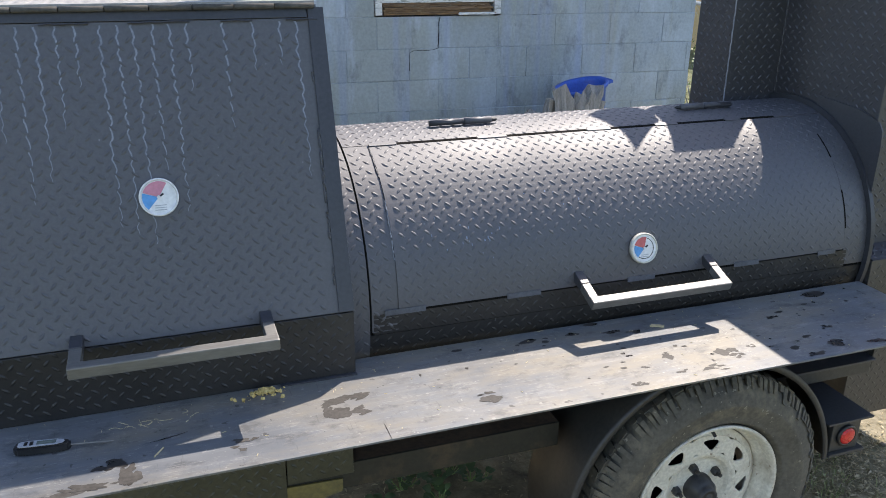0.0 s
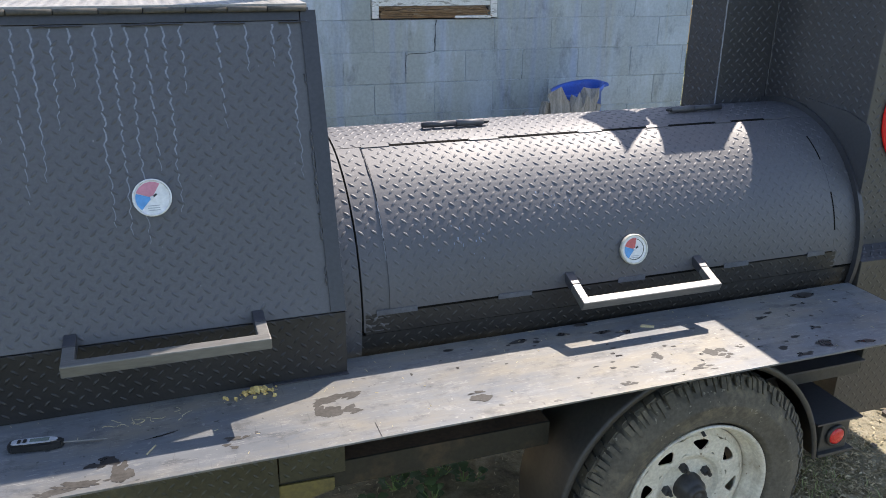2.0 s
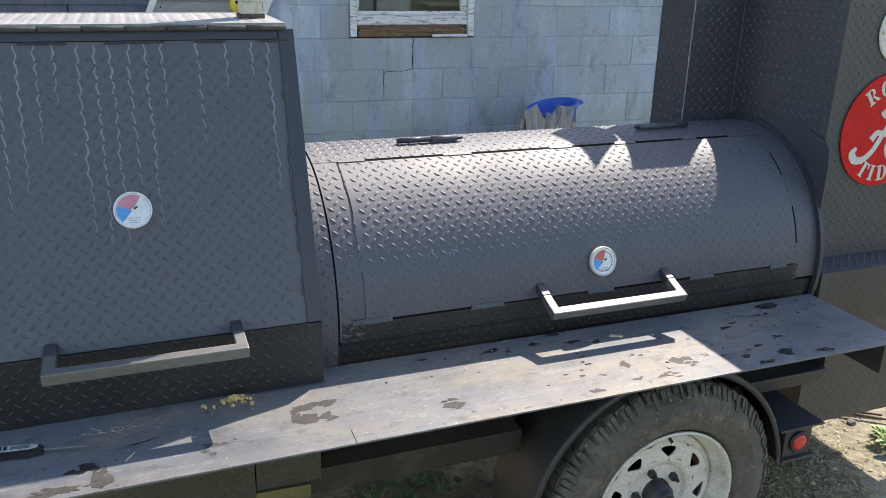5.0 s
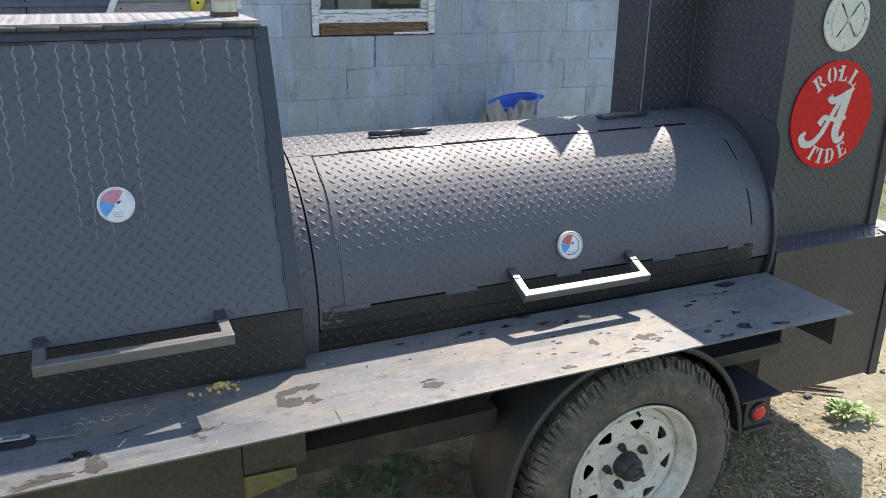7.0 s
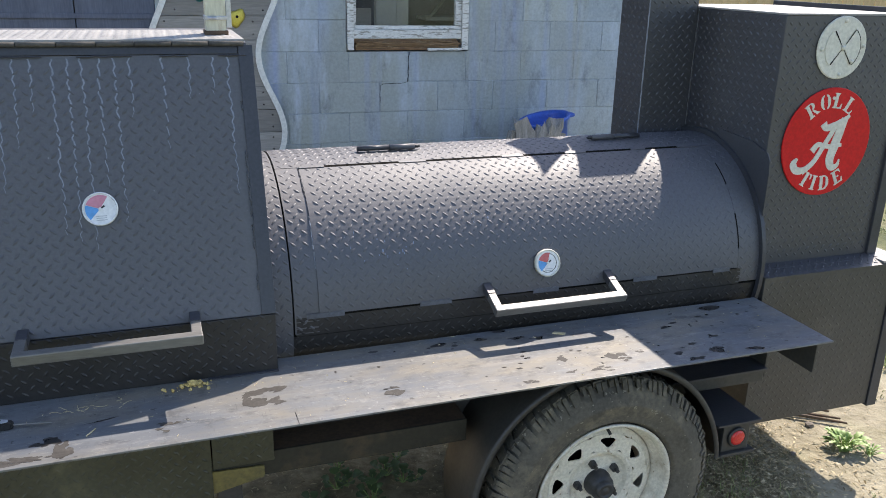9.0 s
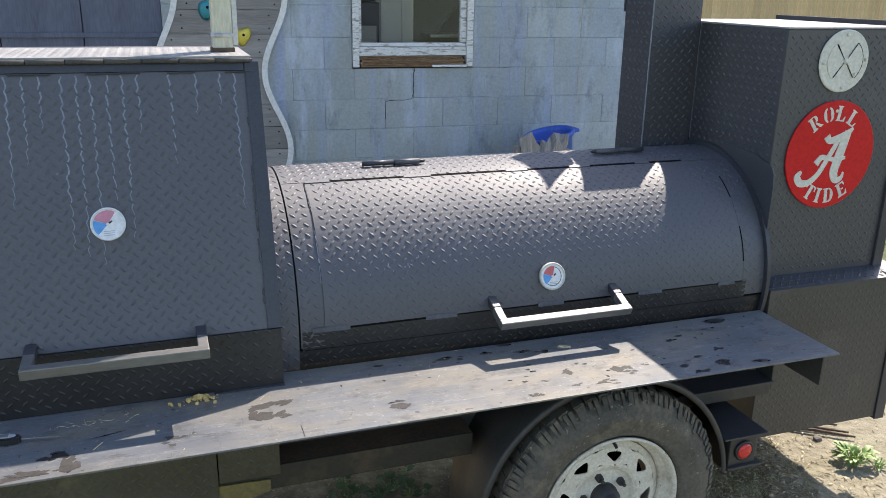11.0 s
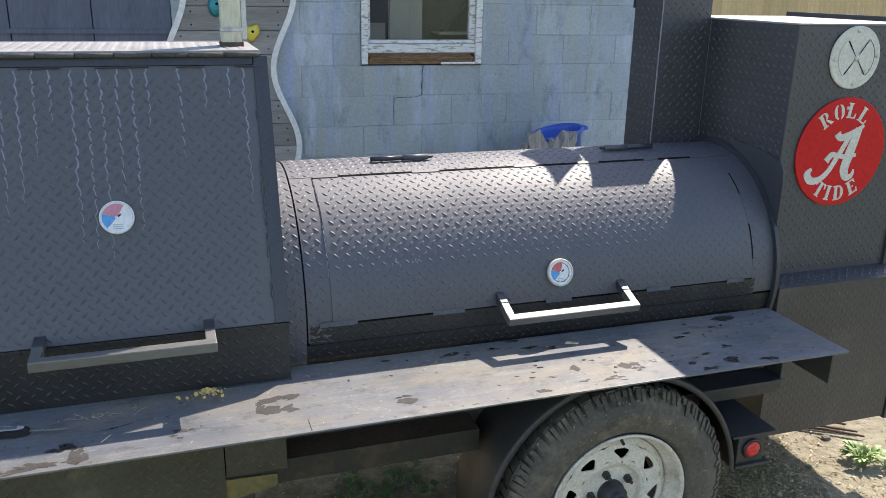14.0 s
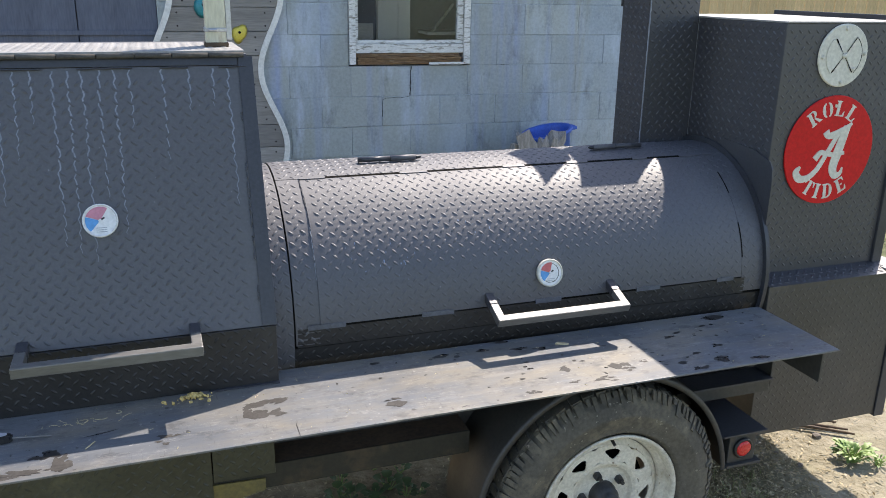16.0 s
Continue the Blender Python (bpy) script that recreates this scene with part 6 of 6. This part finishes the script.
# ---- things on the shelf ----
def build_shelf_things():
    rnd = random.Random(21)
    th = thing("probe_thermometer", (-0.15, 2.17, SHELF_Z), "black and silver digital probe thermometer lying on the shelf", "thermometer")
    M = Matrix.Translation((-0.158, 2.170, SHELF_Z + 0.0005)) @ Matrix.Rotation(radians(-7), 4, "Z")
    out = [(-0.052, -0.008), (-0.046, -0.0125), (-0.02, -0.0135), (0.03, -0.012), (0.045, -0.007), (0.048, 0.0), (0.045, 0.007), (0.03, 0.012), (-0.02, 0.0135), (-0.046, 0.0125), (-0.052, 0.008)]
    bm = prism(out, 0.017, M)
    bmesh.ops.bevel(bm, geom=[e for e in bm.edges], offset=0.003, segments=2, affect="EDGES")
    part("case", bm, BLACK_PLASTIC, th)
    part("face_plate", prism([(x * 0.82, y * 0.72) for x, y in out], 0.0012, M @ Matrix.Translation((-0.002, 0, 0.0171))), GREY_PLASTIC, th)
    part("display", box((-0.012, -0.0055, 0.0184), (0.022, 0.0055, 0.0192), 0, M), LCD, th)
    for x in (-0.034, -0.024):
        part("button", box((x, -0.006, 0.0184), (x + 0.006, 0.006, 0.0196), 0.0004, M), BLACK_PLASTIC, th)
    part("probe", tube([M @ Vector((0.046, 0, 0.008)), M @ Vector((0.118, 0, 0.006)), M @ Vector((0.124, 0, 0.0055))], 0.0018, 8, [0.0019, 0.0019, 0.0004]), BARE, th)
    # crumbs
    cr = thing("crumb_pile", (0.255, 2.25, SHELF_Z), "small pile of yellow crumbs on the shelf", "crumbs", kind="stuff")
    bm = bmesh.new()
    for i in range(90):
        r = abs(rnd.gauss(0, 0.5))
        a = rnd.uniform(0, 6.28)
        x, y = 0.262 + 0.036 * r * math.cos(a), 2.248 + 0.012 * r * math.sin(a)
        if i > 70:
            x, y = rnd.uniform(0.19, 0.31), rnd.uniform(2.215, 2.255)
        s = rnd.uniform(0.0018, 0.0065) * (1.0 if r < 0.8 else 0.6)
        tmp = bmesh.new()
        bmesh.ops.create_icosphere(tmp, subdivisions=1, radius=s, matrix=Matrix.Translation((x, min(y, 2.270), SHELF_Z + s * 0.6 + max(0, 0.010 * (1 - r)) * rnd.random())))
        for v in tmp.verts:
            v.co += Vector((rnd.uniform(-1, 1), rnd.uniform(-1, 1), rnd.uniform(-1, 1))) * s * 0.3
        merge(bm, tmp)
    part("crumbs", bm, CRUMB, cr, kind="stuff")
    # spills and grease spots, each a thin film
    layer = [0.0002]

    def film(x, y, rx, ry, material, turn=0, rough=0.3, lift=0.0004, n=18):
        layer[0] = layer[0] + 0.00001 if layer[0] < 0.0006 else 0.0001
        out = blob_outline(rnd, rx, ry, n, rough)
        return prism(out, 0.00008, Matrix.Translation((x, y, SHELF_Z + layer[0])) @ Matrix.Rotation(turn, 4, "Z"))
    spots = thing("grease_spots", (1.5, 2.2, SHELF_Z), "dark round grease spots dried on the shelf", "stain", kind="stuff")
    big = [(1.774, 2.300, 0.036, 0.017), (1.09, 2.325, 0.020, 0.008), (0.90, 2.29, 0.022, 0.010), (0.72, 2.30, 0.014, 0.006), (1.02, 2.29, 0.018, 0.008), (-0.035, 2.083, 0.026, 0.018), (-0.06, 2.078, 0.012, 0.008),
           (1.62, 2.05, 0.032, 0.018), (1.57, 2.10, 0.012, 0.007), (1.66, 2.13, 0.016, 0.01), (1.50, 2.06, 0.012, 0.01), (1.53, 2.02, 0.022, 0.009), (1.72, 2.03, 0.03, 0.013), (1.56, 2.215, 0.018, 0.008), (1.60, 2.235, 0.012, 0.006),
           (1.70, 2.255, 0.010, 0.005), (1.18, 2.255, 0.022, 0.008), (1.13, 2.27, 0.03, 0.009), (0.94, 2.275, 0.01, 0.006), (1.42, 2.19, 0.006, 0.004)]
    for x, y, rx, ry in big:
        for _ in range(5 if rx > 0.013 and y < 2.29 else 1):
            k = rnd.uniform(0.3, 0.65) if rx > 0.013 and y < 2.29 else 1.0
            part("spot", film(x + (1 - k) * rnd.gauss(0, rx * 0.7), y + (1 - k) * rnd.gauss(0, ry * 0.7), rx * k, ry * k, GREASE, 0, 0.06 if y > 2.29 else 0.4), GREASE, spots)
    for _ in range(46):
        x = rnd.choice((rnd.uniform(1.40, 1.90), rnd.uniform(0.6, 1.5)))
        y = rnd.uniform(2.03, 2.31)
        part("spot", film(x, y, rnd.uniform(.0025, .008), rnd.uniform(.002, .005), GREASE, 0, 0.35, 0.0004, 9), GREASE, spots)
    spill = thing("dried_spill", (0.4, 2.13, SHELF_Z), "brown dried spills on the shelf", "stain", kind="stuff")
    for x, y, rx, ry in ((0.405, 2.165, 0.045, 0.018), (0.395, 2.135, 0.030, 0.030), (0.43, 2.115, 0.026, 0.014), (0.455, 2.175, 0.03, 0.010), (0.21, 2.085, 0.026, 0.008), (0.19, 2.06, 0.014, 0.007),
                         (-0.01, 2.05, 0.022, 0.03), (-0.06, 2.025, 0.05, 0.012), (-0.12, 2.018, 0.05, 0.008), (1.19, 2.115, 0.020, 0.011), (1.32, 2.095, 0.022, 0.016), (1.35, 2.07, 0.018, 0.01), (1.18, 2.05, 0.016, 0.006), (1.26, 2.04, 0.03, 0.007),
                         (1.40, 2.10, 0.012, 0.006), (1.10, 2.09, 0.012, 0.006), (1.05, 2.03, 0.02, 0.008), (0.72, 2.08, 0.03, 0.012)):
        for _ in range(6 if rx > 0.018 else 3):
            k = rnd.uniform(0.25, 0.6)
            part("spot", film(x + rnd.gauss(0, rx * 0.5), max(2.006, y + rnd.gauss(0, ry * 0.5)), rx * k, ry * k * 1.2, TAN_STAIN, rnd.uniform(-.4, .4), 0.45), TAN_STAIN, spill)
    part("smear", prism([(0, 0), (0.035, 0.004), (0.07, 0.016), (0.05, 0.008), (0.03, 0.0075), (0.01, 0.002)], 0.0004, Matrix.Translation((0.03, 2.135, SHELF_Z + 0.0004))), GREASE, spots)
    # straw and flakes
    st = thing("straw_bits", (0.8, 2.3, SHELF_Z), "scattered straw bits and pale flakes on the shelf", "debris", kind="stuff")
    bm = bmesh.new()
    for i in range(85):
        x = rnd.uniform(-0.3, 1.95)
        y = rnd.choice((rnd.uniform(2.02, 2.27), rnd.uniform(2.24, 2.33) if x > 0.5 else rnd.uniform(2.2, 2.27)))
        L = rnd.uniform(0.002, 0.009)
        a = rnd.uniform(0, 3.14)
        m = Matrix.Translation((x, y, SHELF_Z + 0.0005)) @ Matrix.Rotation(a, 4, "Z")
        add_box(bm, (-L / 2, -0.0005, 0), (L / 2, 0.0005, 0.0008), 0, m)
    for i in range(12):
        x, y, a = 0.03 + rnd.gauss(0, 0.03), 2.205 + rnd.gauss(0, 0.009), rnd.uniform(-.5, 1.3)
        pts = [(x, y, SHELF_Z + 0.0008)]
        for _ in range(7):
            a += rnd.uniform(-.9, .9)
            pts.append((pts[-1][0] + 0.004 * math.cos(a), min(2.268, pts[-1][1] + 0.004 * math.sin(a)), SHELF_Z + 0.0008 + rnd.uniform(0, 0.0015)))
        merge(bm, tube(pts, 0.0005, 5))
    add_box(bm, (-0.016, -0.001, 0), (0.016, 0.001, 0.002), 0, Matrix.Translation((0.045, 2.095, SHELF_Z + 0.001)) @ Matrix.Rotation(1.0, 4, "Z"))
    part("straw", bm, STRAW, st, kind="stuff")
    chip = thing("wood_chip", (1.25, 2.255, SHELF_Z), "small tan wood chip on the shelf", "chip")
    part("chip", prism([(-0.018, -0.004), (0.016, -0.006), (0.019, 0.002), (-0.012, 0.006)], 0.004, Matrix.Translation((1.245, 2.262, SHELF_Z + 0.0008)) @ Matrix.Rotation(-0.4, 4, "Z")), STRAW, chip)
    seam = thing("shelf_seam", (0.475, 2.03, SHELF_Z), "thin dark weld seam across the shelf edge", "seam", kind="structure")
    part("line", box((0.474, 2.001, SHELF_Z + 0.0002), (0.4755, 2.055, SHELF_Z + 0.0006)), GREASE, seam)
    part("weld_strip", box((0.30, 2.262, SHELF_Z + 0.0002), (0.47, 2.2742, SHELF_Z + 0.003), 0.001), LIP_PAINT, seam)


build_shelf_things()


# ---- ground cover ----
def build_ground_cover():
    rnd = random.Random(31)

    def shaded(x, y):
        return x < 2.0
    verts, faces = [], []

    def blade(x, y, h, w, lean, turn):
        z = ground_height(x, y) - 0.003
        dx, dy = math.cos(turn), math.sin(turn)
        c = len(verts)
        bend = lean * h
        for s, k, ww in ((0, 0, w), (0.55, 0.35, w * 0.8), (1.0, 1.0, 0.0)):
            px, py, pz = x + dx * bend * k, y + dy * bend * k, z + h * s * (1 - 0.25 * lean * k)
            if ww:
                verts.extend([(px - dy * ww, py + dx * ww, pz), (px + dy * ww, py - dx * ww, pz)])
            else:
                verts.append((px, py, pz))
        faces.extend([(c, c + 1, c + 3, c + 2), (c + 2, c + 3, c + 4)])
    for _ in range(2300):
        x, y = rnd.uniform(2.3, 8.5), rnd.uniform(0.8, 9.0)
        dens = noise.noise(Vector((x * 0.9, y * 0.9, 4.0))) + 0.25 * noise.noise(Vector((x * 3, y * 3, 2.0))) + (0.25 if x > 4 else 0)
        if dens < -0.02:
            continue
        for _ in range(rnd.randrange(14, 34)):
            r, a = abs(rnd.gauss(0, 0.06)), rnd.uniform(0, 6.28)
            blade(x + r * math.cos(a), y + r * math.sin(a), rnd.uniform(0.012, 0.045), rnd.uniform(0.0012, 0.0026), rnd.uniform(0.5, 1.1), rnd.uniform(0, 6.28))
    for _ in range(120):
        x, y = rnd.uniform(1.5, 2.2), rnd.uniform(1.5, 2.5)
        if noise.noise(Vector((x * 3, y * 3, 6.0))) < -0.12:
            continue
        for _ in range(16):
            r, a = abs(rnd.gauss(0, 0.05)), rnd.uniform(0, 6.28)
            blade(x + r * math.cos(a), y + r * math.sin(a), rnd.uniform(0.015, 0.05), rnd.uniform(0.001, 0.002), rnd.uniform(0.4, 1.0), rnd.uniform(0, 6.28))
    me = bpy.data.meshes.new("grass")
    me.from_pydata(verts, [], faces)
    me.materials.append(GRASS)
    tagged(new("grass", me), "thin patchy yard grass, green and straw coloured", "grass", kind="stuff")

    # leaf litter and mulch
    verts, faces = [], []
    for i in range(30000):
        x, y = (rnd.uniform(-0.4, 3.3), rnd.uniform(1.3, 4.6)) if i < 18000 else (rnd.gauss(2.15, 0.22), rnd.uniform(1.9, 3.1))
        if x > 2.35 + 0.5 * noise.noise(Vector((x * 2, y * 2, 9))) and rnd.random() < 0.72:
            continue
        z = ground_height(x, y) + rnd.uniform(0.001, 0.010)
        L, W, a = rnd.uniform(0.003, 0.015), rnd.choice((rnd.uniform(0.0006, 0.0016), rnd.uniform(0.0012, 0.0042))), rnd.uniform(0, 6.28)
        ca, sa = math.cos(a), math.sin(a)
        c = len(verts)
        for u, v, h in ((-L, 0, 0), (0, -W, rnd.uniform(0, .006)), (L, 0, rnd.uniform(-.002, .006)), (0, W, rnd.uniform(0, .004))):
            verts.append((x + u * ca - v * sa, y + u * sa + v * ca, z + h))
        faces.extend([(c, c + 1, c + 3), (c + 1, c + 2, c + 3)])
    me = bpy.data.meshes.new("leaf_litter")
    me.from_pydata(verts, [], faces)
    me.materials.append(LITTER)
    tagged(new("leaf_litter", me), "brown leaf litter and mulch under the trailer", "leaf litter", kind="stuff")

    def leaf(bm, base, tip, width, droop=0.2, fold=0.25, jag=0.0):
        base, tip = Vector(base), Vector(tip)
        d = tip - base
        side = d.cross(Vector((0, 0, 1))).normalized()
        up = side.cross(d).normalized()
        prev = None
        n = 6
        for i in range(n + 1):
            t = i / n
            w = width * math.sin(math.pi * min(1, t * 0.86 + 0.12)) ** 0.8 * (1 + (jag if i % 2 else -jag))
            if i == n:
                w = 0.0004
            mid = base + d * t + up * (d.length * droop * math.sin(math.pi * t))
            row = [bm.verts.new(mid - side * w + up * w * fold), bm.verts.new(mid), bm.verts.new(mid + side * w + up * w * fold)]
            if prev:
                bm.faces.new((prev[0], prev[1], row[1], row[0]))
                bm.faces.new((prev[1], prev[2], row[2], row[1]))
            prev = row

    def weed(x, y, size, n, label, round_leaf=False):
        z = ground_height(x, y)
        w = thing("weed", (x, y, z), label, "weed", "weeds on the ground")
        for i in range(n):
            a = 2 * math.pi * i / n * 2.4 + rnd.uniform(-.3, .3)
            r = size * rnd.uniform(0.35, 1.0)
            h = size * rnd.uniform(0.25, 0.8)
            bm = bmesh.new()
            k = rnd.uniform(0.35, 0.6)
            start = (x + k * r * math.cos(a), y + k * r * math.sin(a), z + h * 0.75)
            leaf(bm, start, (x + r * math.cos(a), y + r * math.sin(a), z + h), r * (0.30 if round_leaf else 0.13), 0.15, 0.25, 0.10 if round_leaf else 0.22)
            part("leaf", bm, SHADE_LEAF if round_leaf else LEAF, w, smooth=True)
            part("stem", tube([(x, y, z - 0.005), start], 0.0015, 5), LEAF, w)
    weed(2.56, 2.40, 0.088, 80, "leafy green weed growing from the bare dirt in the sun")
    weed(2.63, 2.35, 0.055, 26, "leafy green weed growing from the bare dirt in the sun")
    for x, y, s in ((3.3, 2.9, .09), (3.5, 3.3, .1), (3.1, 2.45, .07), (3.9, 3.6, .1), (3.6, 2.75, .08)):
        weed(x, y, s, 12, "low green weed among yard grass")
    for _ in range(26):
        x, y = rnd.uniform(0.35, 1.15), rnd.uniform(2.25, 3.0)
        weed(x, y, rnd.uniform(0.03, 0.06), 7, "round-leaved creeping weed in the shade below the trailer", True)
    for x, y in ((0.62, 2.67), (0.69, 2.72), (0.76, 2.74), (0.83, 2.71), (0.90, 2.77), (0.80, 2.63), (0.72, 2.86), (0.94, 2.70)):
        weed(x + rnd.uniform(-.02, .02), y + rnd.uniform(-.02, .02), rnd.uniform(0.05, 0.075), 12, "round-leaved creeping weed in the shade below the trailer", True)
    # sticks and stones
    for x, y, L, a in ((2.56, 2.66, 0.34, -0.55), (2.58, 2.62, 0.30, -0.60), (2.60, 2.69, 0.24, -0.5)):
        s = thing("stick", (x, y, 0.01), "split grey-brown stick lying on the dirt", "stick", "sticks beside the firebox")
        z = ground_height(x, y) + 0.012
        part("twig", tube([(x - L / 2 * math.cos(a), y - L / 2 * math.sin(a), z), (x, y, z + 0.006), (x + L / 2 * math.cos(a), y + L / 2 * math.sin(a), z)], 0.009, 7, [0.005, 0.007, 0.004]), TRIM_RUST, s)
    for i in range(60):
        x, y = rnd.uniform(2.3, 4.6), rnd.uniform(1.5, 4.2)
        r = rnd.uniform(0.006, 0.02) if i > 5 else rnd.uniform(0.02, 0.032)
        bm = bmesh.new()
        bmesh.ops.create_icosphere(bm, subdivisions=1, radius=r, matrix=Matrix.Translation((x, y, ground_height(x, y) + r * 0.25)) @ Matrix.Diagonal((1.2, 0.9, 0.7, 1)))
        for v in bm.verts:
            v.co += Vector((rnd.uniform(-1, 1), rnd.uniform(-1, 1), rnd.uniform(-1, 1))) * r * 0.18
        s = thing("stone", (x, y, 0.0), "small brown stone on the dirt", "stone", "stones on the dirt")
        part("rock", bm, STONE, s)
    # shrubs past the corner of the building
    for cx, cy, r in ((4.55, 6.3, 0.28), (4.9, 7.1, 0.4), (5.1, 6.2, 0.22)):
        sh = thing("shrub", (cx, cy, 0), "small leafy green shrub beside the building", "shrub")
        bm = bmesh.new()
        for k in range(7):
            a = rnd.uniform(0, 6.28)
            merge(bm, tube([(cx, cy, -0.01), (cx + r * 0.5 * math.cos(a), cy + r * 0.5 * math.sin(a), r * rnd.uniform(.8, 1.6))], 0.006, 5, [0.008, 0.003]))
        part("stems", bm, GREY_WOOD, sh)
        verts, faces = [], []
        for _ in range(420):
            p = Vector((rnd.gauss(0, .45), rnd.gauss(0, .45), rnd.uniform(0.1, 2.0))) * r
            s = rnd.uniform(0.012, 0.03)
            d = Vector((rnd.uniform(-1, 1), rnd.uniform(-1, 1), rnd.uniform(-.4, .8))).normalized()
            q = d.cross(Vector((rnd.uniform(-1, 1), rnd.uniform(-1, 1), 1))).normalized()
            c = len(verts)
            verts.extend([p - d * s, p + q * s * .45, p + d * s, p - q * s * .45])
            faces.append((c, c + 1, c + 2, c + 3))
        me = bpy.data.meshes.new("crown")
        me.from_pydata(verts, [], faces)
        me.materials.append(SHRUB)
        ob = new("crown", me)
        ob.parent = sh
        tagged(ob, kind="stuff")


build_ground_cover()
